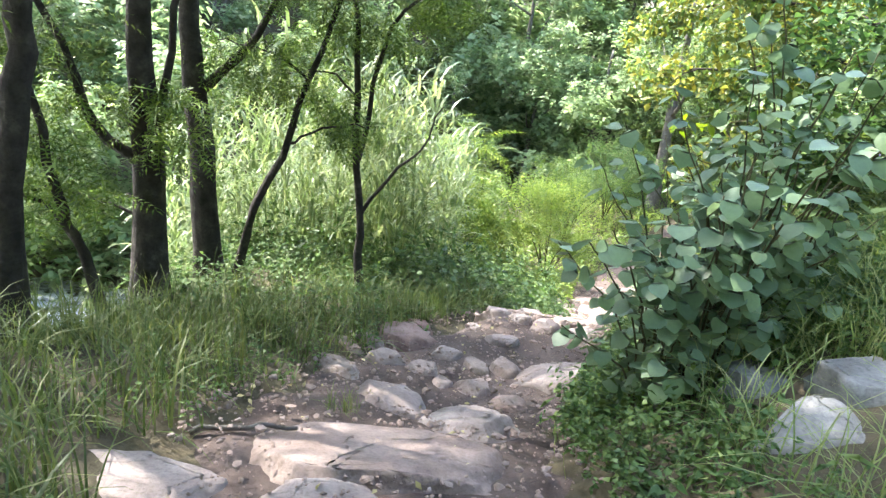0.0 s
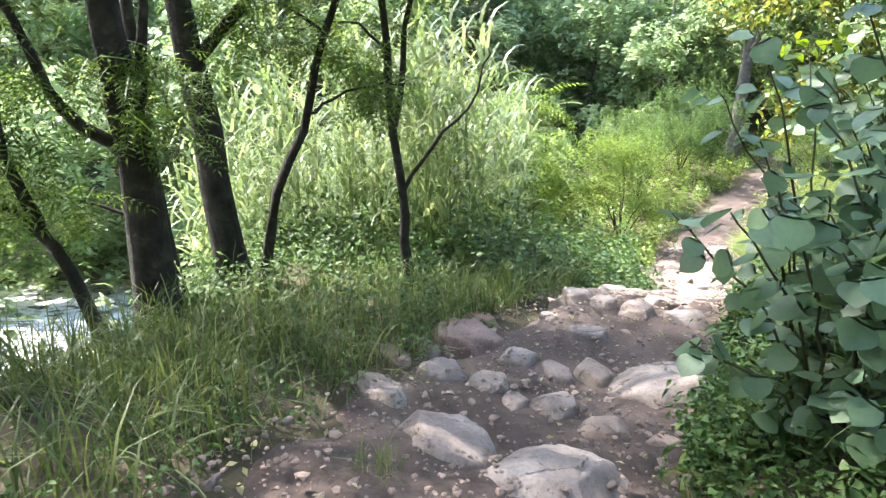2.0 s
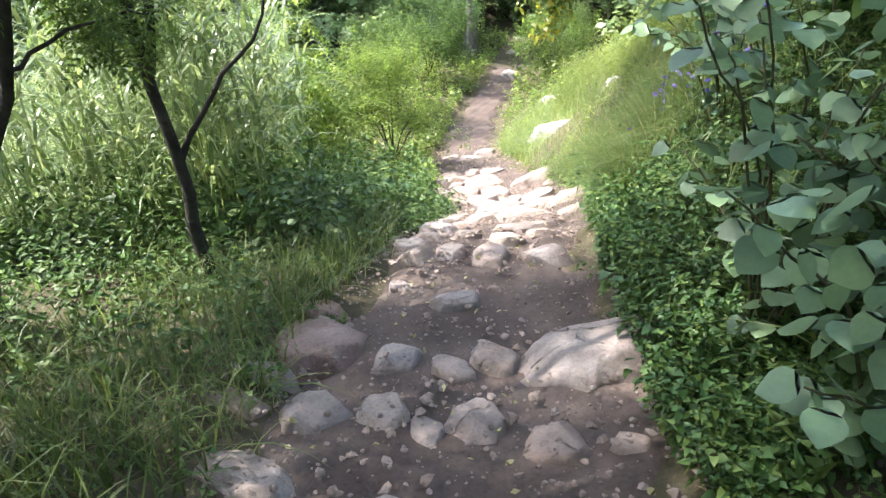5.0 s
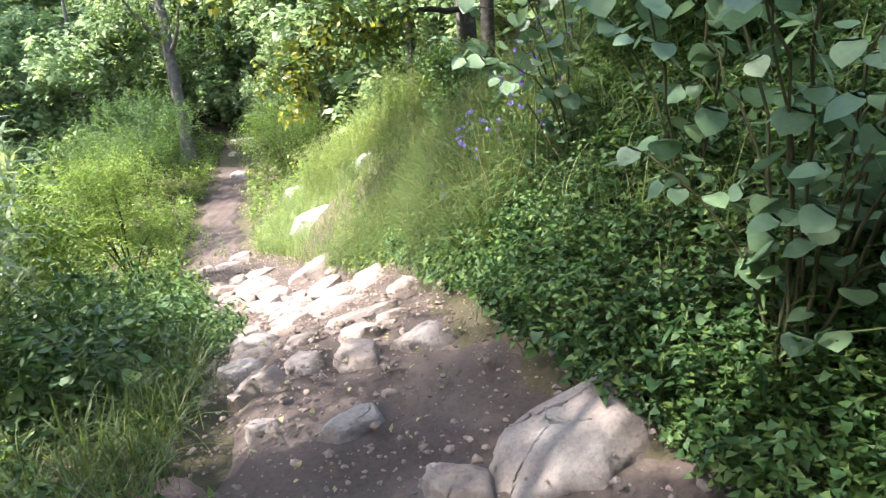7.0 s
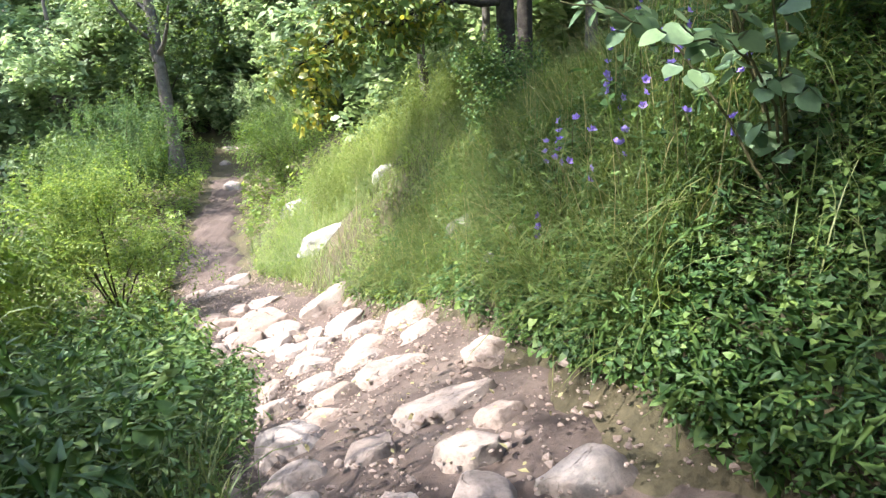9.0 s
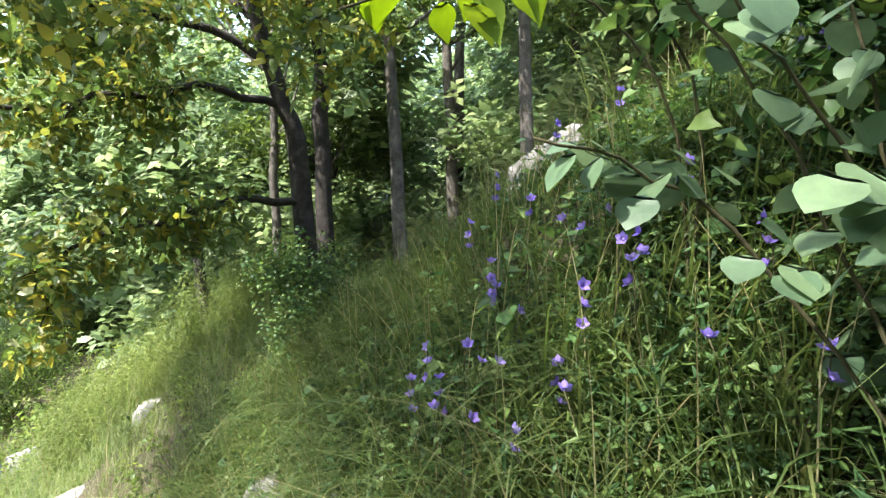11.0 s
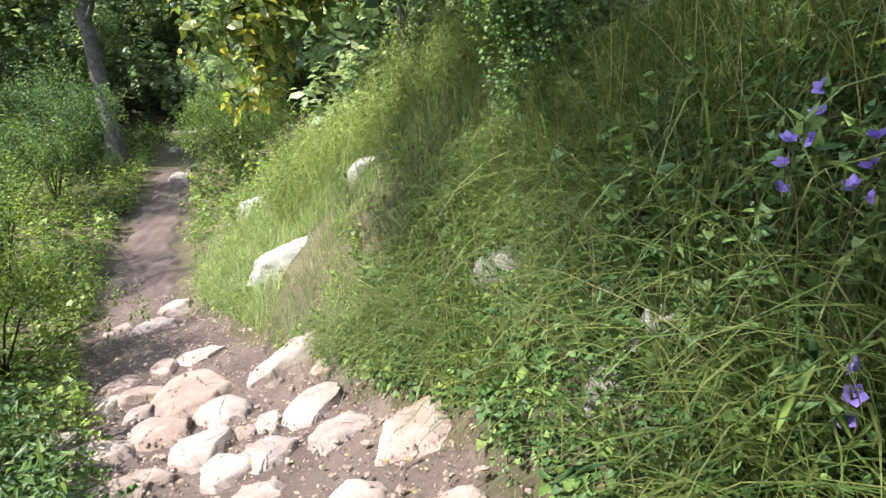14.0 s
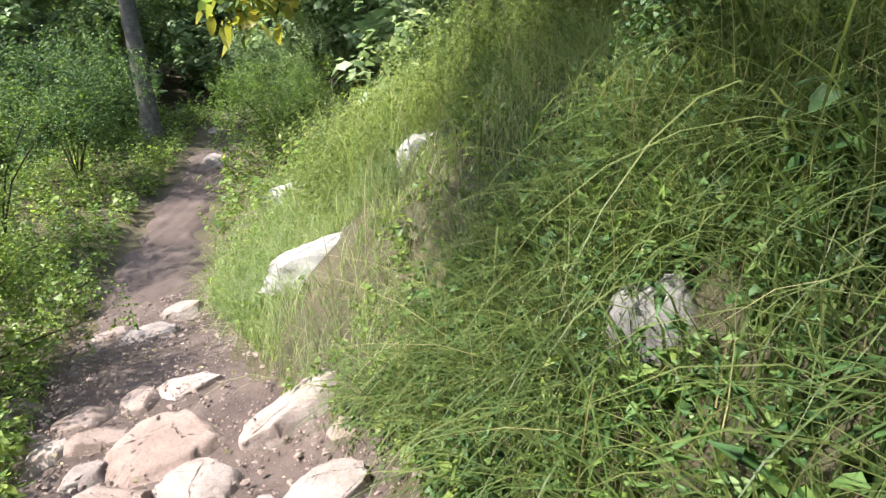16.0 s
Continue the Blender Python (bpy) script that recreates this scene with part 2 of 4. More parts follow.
# ---- leaf and blade shapes, each (verts, triangles) ----
def blade(length, width, bend, segs=3):
    t = np.linspace(0, 1, segs + 1)
    ang = bend * t
    y = length * np.cumsum(np.concatenate([[0], np.sin(ang[1:])])) / segs
    z = length * np.cumsum(np.concatenate([[0], np.cos(ang[1:])])) / segs
    w = width * (1 - t ** 1.6) * .5
    v = []
    for k in range(segs):
        v += [(-w[k], y[k], z[k]), (w[k], y[k], z[k])]
    v.append((0, y[-1], z[-1]))
    f = []
    for k in range(segs - 1):
        a = 2 * k
        f += [(a, a + 1, a + 3), (a, a + 3, a + 2)]
    a = 2 * (segs - 1)
    f.append((a, a + 1, a + 2))
    return np.array(v), np.array(f)


def oval(width=.5, fold=.12, droop=.18, profile=(0.0, .62, 1.0, .8, 0.0)):
    """A unit-long leaf along y with its rib along the middle."""
    n = len(profile)
    v, f = [], []
    for k, p in enumerate(profile):
        t = k / (n - 1)
        v.append((0, t, -droop * t * t))
        if 0 < k < n - 1:
            v += [(-p * width / 2, t - .02, fold * p * .5 - droop * t * t), (p * width / 2, t - .02, fold * p * .5 - droop * t * t)]
    f += [(0, 1, 2), (0, 3, 1)]
    for k in range(1, n - 2):
        a, b = 1 + 3 * (k - 1), 1 + 3 * k
        f += [(a, a + 1, b + 1), (a, b + 1, b), (a, b, b + 2), (a, b + 2, a + 2)]
    a = 1 + 3 * (n - 3)
    f += [(a, a + 1, len(v) - 1), (a, len(v) - 1, a + 2)]
    return np.array(v, float), np.array(f)


def joined(pieces):
    vs, fs, k = [], [], 0
    for v, f in pieces:
        vs.append(v)
        fs.append(f + k)
        k += len(v)
    return np.concatenate(vs), np.concatenate(fs)


def turned(shape, yaw=0.0, pitch=0.0, roll=0.0, size=1.0, at=(0, 0, 0)):
    m = np.array(Euler((pitch, roll, yaw)).to_matrix())
    return shape[0] * size @ m.T + np.array(at), shape[1]


def sprig(n, leaf, size, length, seed, spread=.9):
    r = random.Random(seed)
    out = []
    for k in range(n):
        t = (k + .6) / n
        out.append(turned(leaf, 2.4 * k + r.uniform(-.4, .4), r.uniform(-.5, .35), r.uniform(-.3, .3), size * r.uniform(.7, 1.15), (0, 0, length * t)))
    return joined(out)


def pinnate(pairs, length, leaf, droop=.35):
    out = []
    for k in range(pairs):
        t = (k + 1) / (pairs + .3)
        size = length * .26 * (1 - .55 * abs(t - .4))
        for s in (-1, 1):
            out.append(turned(leaf, s * -1.25, 0, 0, size, (0, length * t, -droop * length * t * t)))
    out.append(turned(leaf, 0, -droop * 1.4, 0, length * .2, (0, length, -droop * length)))
    out.append(turned(blade(length, .012, .25, 3), 0, -1.45, 0, 1.0))
    return joined(out)


OVAL = oval(.55, .12, .18, (0.0, .95, .8, 0.0))
LITTLE = oval(.55, .12, .15, (0.0, 1.0, 0.0))
NARROW = oval(.24, .1, .3, (0.0, 1.0, 0.0))
DIAMOND = (np.array([(0, 0, 0), (-.28, .45, .05), (.28, .45, .05), (0, 1, -.12)], float), np.array([(0, 2, 1), (1, 2, 3)]))
ROUND = oval(.98, .05, .12, (0.0, .72, .98, 1.0, .86, .5, 0.0))


def scattered(shapes, places, yaws, pitches, sizes, rng, rolls=None):
    """One array of many copies of the shapes, each turned, leaned and sized."""
    places, vs, fs, k = np.asarray(places), [], [], 0
    pick = rng.integers(0, len(shapes), len(places))
    rolls = np.zeros(len(places)) if rolls is None else rolls
    for s, (v, f) in enumerate(shapes):
        sel = np.flatnonzero(pick == s)
        if not len(sel):
            continue
        cy, sy, cp, sp = np.cos(yaws[sel]), np.sin(yaws[sel]), np.cos(pitches[sel]), np.sin(pitches[sel])
        cr, sr = np.cos(rolls[sel]), np.sin(rolls[sel])
        p = v[None] * sizes[sel][:, None, None]
        x, y, z = p[..., 0], p[..., 1], p[..., 2]
        x, z = x * cr[:, None] + z * sr[:, None], z * cr[:, None] - x * sr[:, None]
        y, z = y * cp[:, None] - z * sp[:, None], y * sp[:, None] + z * cp[:, None]
        x, y = x * cy[:, None] - y * sy[:, None], x * sy[:, None] + y * cy[:, None]
        w = np.stack([x, y, z], -1) + places[sel][:, None]
        vs.append(w.reshape(-1, 3))
        fs.append((f[None] + (np.arange(len(sel)) * len(v))[:, None, None]).reshape(-1, 3) + k)
        k += len(sel) * len(v)
    return np.concatenate(vs), np.concatenate(fs)


# spots in front of the boulders where the plants stay low
CLEAR = [(3.42, 9.3, .17), (3.34, 9.12, .1), (3.9, 12.85, .4), (3.72, 12.5, .22), (4.72, 12.7, .28), (4.62, 12.5, .2),
         (1.21, 2.0, .24), (1.21, 2.5, .24), (1.5, 2.2, .28), (-1.2, 1.78, .26)]


def open_ground(x, y):
    ok = np.ones(len(x), bool)
    for cx, cy, r in CLEAR:
        ok &= np.hypot(x - cx, y - cy) > r
    return ok


def strewn(n, x0, x1, y0, y1, rng, keep=None, clump=.0):
    """Random places on the land in a stretch of the plan, thinned by keep(x, y, u)."""
    x, y = rng.uniform(x0, x1, n), rng.uniform(y0, y1, n)
    if clump:
        ok = fbm(x, y, clump) + rng.normal(0, .6, n) > -.3
        x, y = x[ok], y[ok]
    if keep is not None:
        ok = keep(x, y, path_side(x, y))
        x, y = x[ok], y[ok]
    ok = open_ground(x, y)
    x, y = x[ok], y[ok]
    return np.stack([x, y, far_land(x, y) - .01], 1)


def meadow(name, shapes, n, box, mat, label, category, keep=None, clump=0.0, size=(.6, 1.2), lean=.35, seed=1, lift=0.0, toward=None):
    rng = np.random.default_rng(seed)
    p = strewn(n, *box, rng, keep, clump)
    p[:, 2] += lift * rng.random(len(p))
    k = len(p)
    yaw = rng.uniform(0, 2 * math.pi, k) if toward is None else rng.normal(toward, 1.0, k)
    v, f = scattered(shapes, p, yaw, rng.normal(0, lean, k), rng.uniform(*size, k), rng)
    return tagged(new(name, mesh_from(name, v, f, mat)), label, category, kind="stuff")


# ---- tubes for trunks, limbs, stems ----
def tube(points, radii, sides=9, rough=.0, seed=0):
    r = np.random.default_rng(seed)
    pts = [Vector(p) for p in points]
    v = []
    for k, p in enumerate(pts):
        d = (pts[min(k + 1, len(pts) - 1)] - pts[max(k - 1, 0)]).normalized()
        a = d.orthogonal().normalized() if abs(d.z) > .95 else d.cross(Vector((0, 0, 1))).normalized()
        if k and a.dot(last) < 0:
            a = -a
        last = a
        b = d.cross(a)
        for s in range(sides):
            t = 2 * math.pi * s / sides
            q = p + (a * math.cos(t) + b * math.sin(t)) * radii[k] * (1 + rough * float(r.normal()))
            v.append(q[:])
    f = []
    n = len(pts)
    for k in range(n - 1):
        for s in range(sides):
            f.append((k * sides + s, k * sides + (s + 1) % sides, (k + 1) * sides + (s + 1) % sides, (k + 1) * sides + s))
    quads = np.array(f)
    v.append(pts[-1][:])
    cap = np.array([((n - 1) * sides + s, (n - 1) * sides + (s + 1) % sides, n * sides) for s in range(sides)])
    return np.array(v), [quads, cap]


def bent(points, steps, wobble, seed):
    """A smooth line through the points, with a little wobble."""
    r = np.random.default_rng(seed)
    pts = np.array(points, float)
    t = np.linspace(0, len(pts) - 1, steps)
    i = np.clip(t.astype(int), 0, len(pts) - 2)
    fr = (t - i)[:, None]
    p0, p1, p2, p3 = pts[np.maximum(i - 1, 0)], pts[i], pts[i + 1], pts[np.minimum(i + 2, len(pts) - 1)]
    out = .5 * (2 * p1 + (p2 - p0) * fr + (2 * p0 - 5 * p1 + 4 * p2 - p3) * fr ** 2 + (3 * p1 - p0 - 3 * p2 + p3) * fr ** 3)
    out[1:-1] += r.normal(0, wobble, (steps - 2, 3))
    return out


def add_limb(tree, name, points, r0, r1, mat, seed, steps=10, sides=7, rough=.04, wobble=.012):
    line = bent(points, steps, wobble, seed)
    v, f = tube(line, np.linspace(r0, r1, steps), sides, rough, seed)
    part_of(name, mesh_from(name, v, f, mat), tree)
    return line


def add_crown(tree, name, centres, radius, n, shapes, mat, seed, size=(.7, 1.3), flat=.7, droop=-.3):
    """Leaves in uneven clumps round the given centres."""
    rng = np.random.default_rng(seed)
    c = np.array(centres, float)
    pick = rng.integers(0, len(c), n)
    d = rng.normal(0, 1, (n, 3))
    d *= (rng.random(n) ** .45 / np.linalg.norm(d, axis=1))[:, None]
    rad = np.asarray(radius) * np.ones(len(c)) * rng.uniform(.7, 1.25, len(c))
    p = c[pick] + d * rad[pick][:, None] * np.array([1, 1, flat])
    v, f = scattered(shapes, p, rng.uniform(0, 6.283, n), rng.normal(droop, .4, n), rng.uniform(*size, n), rng, rng.normal(0, .35, n))
    return part_of(name, mesh_from(name, v, f, mat), tree)


def tree_at(name, x, y, label, category="tree", group=""):
    e = new(name)
    e.location = (x, y, float(far_land(x, y)))
    return tagged(e, label, category, group)

# ---- stones ----
def stone_mesh(seed, w, d, h, mat, detail, boxy=.9):
    """A broken, weathered stone: a block outline split by flat faces, edges worn."""
    r = random.Random(seed)
    bm = bmesh.new()
    bmesh.ops.create_icosphere(bm, subdivisions=detail, radius=1.5)
    cuts = []
    n_side = r.randint(5, 7)
    a0 = r.uniform(0, 6.28)
    for k in range(n_side):
        a = a0 + 6.283 * (k + r.uniform(-.3, .3)) / n_side
        cuts.append((Vector((math.cos(a), math.sin(a), r.uniform(.02, .5))).normalized(), r.uniform(.74, .98)))
    for k in range(3):
        a = r.uniform(0, 6.28)
        cuts.append((Vector((math.cos(a) * .8, math.sin(a) * .8, 1)).normalized(), r.uniform(.82, 1.0)))
    cuts.append((Vector((r.uniform(-.16, .16), r.uniform(-.16, .16), 1)).normalized(), r.uniform(.72, .86)))
    off = Vector((seed * 3.7, seed * 1.3, seed * .7))
    for v in bm.verts:
        p = v.co.copy()
        for n, c in cuts:
            over = p.dot(n) - c
            if over > -.12:
                # worn edge: ease into the break
                p -= n * (over + .12) * (.5 if over < 0 else boxy)
        p *= 1 + .07 * noise.noise(p * 1.4 + off) + .05 * noise.noise(p * 3.6 + off) + .028 * noise.noise(p * 9 + off) + .012 * noise.noise(p * 22 + off)
        v.co = Vector((p.x * w / 1.62, p.y * d / 1.62, p.z * h * .92))
    for f in bm.faces:
        f.smooth = True
    me = bpy.data.meshes.new("stone")
    bm.to_mesh(me)
    bm.free()
    me.materials.append(mat)
    return me


def lay_stones(rows, mat, label, group, seed, follow=.8, sunk=.1, grow=1.04):
    """Rows of place, width, depth, rise above the earth and turn."""
    for k, (x, y, w, d, rise, yaw) in enumerate(rows):
        ob = new("stone", stone_mesh(seed + k, w * grow, d * grow, rise, mat, 5 if w > .38 else 4 if w > .16 else 3))
        z = float(terrain(x, y))
        nx, ny = float(terrain(x + .1, y) - terrain(x - .1, y)) / .2, float(terrain(x, y + .1) - terrain(x, y - .1)) / .2
        tilt = Vector((0, 0, 1)).rotation_difference(Vector((-nx * follow, -ny * follow, 1)).normalized()).to_matrix().to_4x4()
        ob.matrix_world = Matrix.Translation((x, y, z + .03 - rise * sunk)) @ tilt @ pose(0, 0, 0, 0, 0, yaw)
        tagged(ob, label, "stone", group)


lay_stones([(-0.42, 2.24, 1.15, 0.68, 0.17, 8), (-0.05, 1.62, .62, .5, .1, -6), (-.52, 1.66, .5, .44, .09, 12), (-1.2, 1.78, 0.58, 0.3, 0.07, 8)], M_STONE, "broad flat slab of brownish stone set in the path", "slabs in the path", 5)
NEAR_STONES = [(-0.53, 3.31, 0.36, 0.46, 0.15, 19), (-0.07, 3.04, 0.49, 0.54, 0.17, 4), (0.19, 3.71, 0.22, 0.26, 0.11, 4), (-0.07, 3.96, 0.25, 0.3, 0.12, -1),
    (-0.29, 3.94, 0.13, 0.18, 0.07, 4), (-0.45, 4.1, 0.2, 0.26, 0.11, -6), (-0.72, 4.15, 0.26, 0.3, 0.12, -11), (-0.98, 3.76, 0.47, 0.2, 0.11, -40),
    (0.14, 4.41, 0.22, 0.27, 0.15, 34), (-0.08, 4.37, 0.16, 0.22, 0.1, 44), (0.6, 4.24, 0.74, 0.44, 0.2, -12), (-0.33, 4.56, 0.24, 0.22, 0.08, -36),
    (-0.96, 4.54, 0.29, 0.17, 0.1, -21), (-1.08, 4.3, 0.23, 0.18, 0.09, -26), (0.08, 5.1, 0.28, 0.2, 0.12, -11), (0.43, 3.6, 0.14, 0.14, 0.05, 4)]
lay_stones(NEAR_STONES, M_STONE, "weathered brown-grey stone bedded in the earth path", "stones in the path", 211)
lay_stones([(-0.7, 4.76, 0.42, 0.4, 0.2, -32), (-0.68, 5.2, 0.27, 0.28, 0.14, -26)], M_REDSTONE, "rounded reddish-brown boulder at the grassy verge", "stones in the path", 241)
MID_STONES = [(-0.01, 5.89, 0.24, 0.27, 0.17, -37), (0.25, 5.9, 0.2, 0.24, 0.14, -37), (0.49, 5.72, 0.24, 0.27, 0.15, -37), (0.8, 5.57, 0.31, 0.2, 0.13, -22),
    (0.2, 6.62, 0.3, 0.26, 0.13, -30), (-0.18, 5.44, 0.15, 0.11, 0.06, -37), (0.36, 5.22, 0.09, 0.08, 0.04, -27), (0.70, 6.06, 0.3, 0.24, 0.12, -30),
    (0.02, 6.3, 0.26, 0.2, 0.14, -20), (0.39, 7.12, 0.35, 0.36, 0.14, -37), (0.95, 7.67, 0.3, 0.26, 0.12, -15), (1.36, 7.63, 0.5, 0.32, 0.14, -15), (1.03, 6.6, 0.44, 0.3, 0.13, -15),
    (1.0, 6.23, 0.22, 0.2, 0.1, -15), (0.93, 8.96, 0.47, 0.4, 0.14, -52), (1.62, 7.02, 0.26, 0.3, 0.13, -15), (0.5, 6.5, 0.24, 0.2, 0.11, 20), (1.55, 8.4, 0.4, 0.36, 0.14, 10),
    (1.15, 8.35, 0.32, 0.3, 0.12, -30), (1.95, 8.9, 0.36, 0.34, 0.15, 0), (0.68, 7.3, 0.28, 0.24, 0.1, -40), (0.62, 8.05, 0.36, 0.28, 0.13, -30), (1.5, 9.25, 0.4, 0.32, 0.13, -30),
    (1.06, 9.61, 0.4, 0.3, 0.13, -25), (1.78, 9.7, 0.34, 0.3, 0.12, -20), (2.0, 8.2, 0.3, 0.28, 0.12, -50)]
lay_stones(MID_STONES, M_STONE, "pale rounded fieldstone bedded in the footpath", "stones in the path", 261)
STEP_STONES = [(2.9, 11.5, 0.84, 0.38, 0.24, -12), (3.0, 10.97, 0.18, 0.3, 0.1, 33), (2.7, 10.66, 0.51, 0.37, 0.17, -27), (2.51, 9.97, 0.42, 0.42, 0.16, -37),
    (2.55, 9.16, 0.42, 0.58, 0.2, -17), (2.11, 10.29, 0.39, 0.46, 0.17, -22), (1.81, 10.31, 0.34, 0.42, 0.15, -27), (2.21, 11.32, 0.42, 0.4, 0.16, -17),
    (2.15, 11.92, 0.62, 0.58, 0.2, -27), (1.7, 11.46, 0.48, 0.36, 0.17, -37), (1.71, 11.96, 0.27, 0.27, 0.14, -27), (1.82, 10.85, 0.44, 0.44, 0.18, -27),
    (1.27, 11.47, 0.44, 0.28, 0.14, -32), (0.93, 12.04, 0.51, 0.4, 0.16, -32), (1.55, 12.46, 0.24, 0.24, 0.11, -37), (1.84, 12.34, 0.41, 0.25, 0.14, -37),
    (1.79, 12.83, 0.36, 0.29, 0.13, -27), (2.18, 12.81, 0.24, 0.32, 0.14, -17), (2.53, 12.75, 0.42, 0.27, 0.1, -37), (2.35, 10.8, 0.18, 0.27, 0.1, -17),
    (2.18, 10.86, 0.16, 0.17, 0.08, -37), (1.35, 10.71, 0.52, 0.3, 0.14, -32)]
lay_stones(STEP_STONES, M_STONE, "sunlit pale stone forming a rough step in the path", "stones of the rough steps", 291, grow=1.16)
FAR_STONES = [(1.31, 13.58, 0.42, 0.4, 0.18, -47), (2.71, 14.91, 0.55, 0.6, 0.14, -22), (2.37, 15.39, 0.38, 0.37, 0.12, -37), (3.15, 15.41, 0.45, 0.4, 0.13, -22),
    (3.02, 10.38, 0.13, 0.1, 0.05, -37), (3.09, 9.81, 0.14, 0.15, 0.07, -37), (5.96, 22.86, 0.5, 0.5, 0.26, -37), (7.25, 26.72, 0.4, 0.5, 0.2, -37),
    (0.97, 13.08, 0.29, 0.35, 0.12, -37), (1.45, 12.82, 0.3, 0.2, 0.1, -37), (8.65, 29.35, 1.5, .5, .25, -37)]
lay_stones(FAR_STONES, M_STONE, "pale stone at the edge of the footpath", "stones by the lower path", 321)
lay_stones([(3.92, 13.11, 0.86, 0.46, 0.22, -36), (5.43, 17.36, 0.6, 0.5, 0.26, -37), (4.85, 12.92, 0.36, 0.3, 0.24, -20), (1.21, 2.15, 0.34, 0.27, 0.2, 13)], M_WHITESTONE,
    "whitish sunlit boulder lying in the grass of the bank", "boulders on the bank", 341, .2)
lay_stones([(3.47, 9.42, 0.34, 0.36, 0.3, -60), (2.86, 8.15, 0.11, 0.14, 0.2, -39), (2.64, 7.78, 0.19, 0.16, 0.13, -39), (2.5, 7.86, 0.2, 0.16, 0.1, -39), (1.21, 2.73, 0.32, 0.34, 0.15, 8),
    (1.47, 2.4, 0.32, 0.3, 0.18, 8), (0.88, 3.0, 0.22, 0.28, 0.14, 8)], M_GREYSTONE, "grey lichen-stained boulder half hidden by grass", "boulders on the bank", 361, .3)
lay_stones([(7.6, 8.2, 2.4, 1.6, 1.3, -60)], M_GREYSTONE, "large grey rock up on the wooded bank", "boulders on the bank", 381)

# loose grit and pebbles of the path
rng = np.random.default_rng(3)
ico = bmesh.new()
bmesh.ops.create_icosphere(ico, subdivisions=1, radius=1.0)
PEB = []
for s in range(4):
    pv_ = np.array([v.co[:] for v in ico.verts]) * rng.uniform(.6, 1.2, (len(ico.verts), 1)) * np.array([1, .8, .5])
    PEB.append((pv_, np.array([[v.index for v in f.verts] for f in ico.faces])))
ico.free()
p = strewn(34000, -1.6, 4, 0, 16, rng, lambda x, y, u: np.abs(u) < .9)
p[:, 2] += .036
sz = np.clip(rng.lognormal(-4.85, .62, len(p)), .003, .035)
v, f = scattered(PEB, p, rng.uniform(0, 6.28, len(p)), rng.normal(0, .3, len(p)), sz, rng)
tagged(new("pebbles", mesh_from("pebbles", v, f, M_STONE, False)), "loose grit and pebbles strewn on the footpath", "pebbles", kind="stuff")
p = strewn(1100, -1.6, 4, 0, 14, rng, lambda x, y, u: np.abs(u) < .95)
p[:, 2] += .045
v, f = scattered([OVAL, DIAMOND], p, rng.uniform(0, 6.28, len(p)), rng.normal(0, .35, len(p)), rng.uniform(.02, .05, len(p)), rng, rng.normal(0, .4, len(p)))
tagged(new("leaf_litter", mesh_from("leaf_litter", v, f, M_STRAW)), "dry fallen leaves scattered on the path", "fallen leaves", kind="stuff")

# a dry stick lying beside the slab
stick = tagged(new("fallen_stick"), "dry brown stick lying on the earth beside the slab", "stick")
stick.location = (-1.0, 2.3, float(terrain(-1.0, 2.3)) + .05)
add_limb(stick, "branch", [(-.2, -.06, .0), (0, .0, .015), (.22, .09, .0)], .014, .009, M_BARK_GREY, 95, 8, 7)

# ---- grass and herbs ----
SHORT = [blade(.22, .008, 1.0), blade(.30, .009, 1.4), blade(.26, .007, .6)]
TALL = [blade(.55, .0065, 1.3, 4), blade(.65, .007, 1.8, 4), blade(.45, .006, .9, 4), blade(.7, .0065, 2.2, 5)]
STALK = [blade(.8, .006, .7, 4), blade(.95, .006, 1.0, 4)]
HERB = [sprig(7, LITTLE, .085, .24, 1), sprig(9, LITTLE, .075, .34, 2), sprig(6, OVAL, .10, .20, 3), sprig(10, NARROW, .12, .40, 4)]
BROAD = [sprig(7, OVAL, .12, .34, 5), sprig(9, OVAL, .10, .45, 6), sprig(8, ROUND, .085, .36, 7)]
SPIKY = [sprig(12, NARROW, .14, .55, 8), sprig(14, NARROW, .12, .7, 9)]
FINE = [sprig(8, OVAL, .055, .22, 51), sprig(10, OVAL, .05, .3, 52), sprig(7, OVAL, .07, .2, 53), sprig(9, OVAL, .045, .34, 54)]
left_side = lambda x, y, u: (u < -.78 + .12 * np.sin(3 * y))
right_side = lambda x, y, u: (u > .72 + .1 * np.sin(2.7 * y))
LUSH = [blade(.5, .011, 1.3, 4), blade(.6, .012, 1.8, 4), blade(.42, .010, .9, 4), blade(.35, .009, 1.1)]
meadow("verge_grass", LUSH, 34000, (-4.2, 0, -.5, 8), M_GRASS, "long green grass on the verge under the trees", "grass", lambda x, y, u: (u < -.86) & (u > -2.45) & (y < 8), 1.1, (.5, 1.0), .38, 21)
meadow("verge_herbs", HERB + FINE, 9000, (-4.5, 1.2, .8, 12), M_HERB, "low leafy green herbs beside the path", "herbs", lambda x, y, u: (u < -.85) & (y > 4.3), .8, (.6, 1.3), .3, 22)
meadow("verge_thicket", SPIKY + BROAD, 2600, (-6, 1.3, 6.2, 12), M_HERB, "dense waist-high green weeds below the young trees", "weeds", lambda x, y, u: (u < -1.15), 0, (.8, 1.5), .25, 23)
meadow("hollow_weeds", SPIKY + BROAD, 3000, (-13, -2.5, -1, 16), M_REED, "pale sunlit weeds in the hollow behind the trees", "weeds", lambda x, y, u: (u < -3.0) & (far_land(x, y) > smooth(y, PY, PZ) - 1.6), .5, (.8, 1.7), .3, 24)
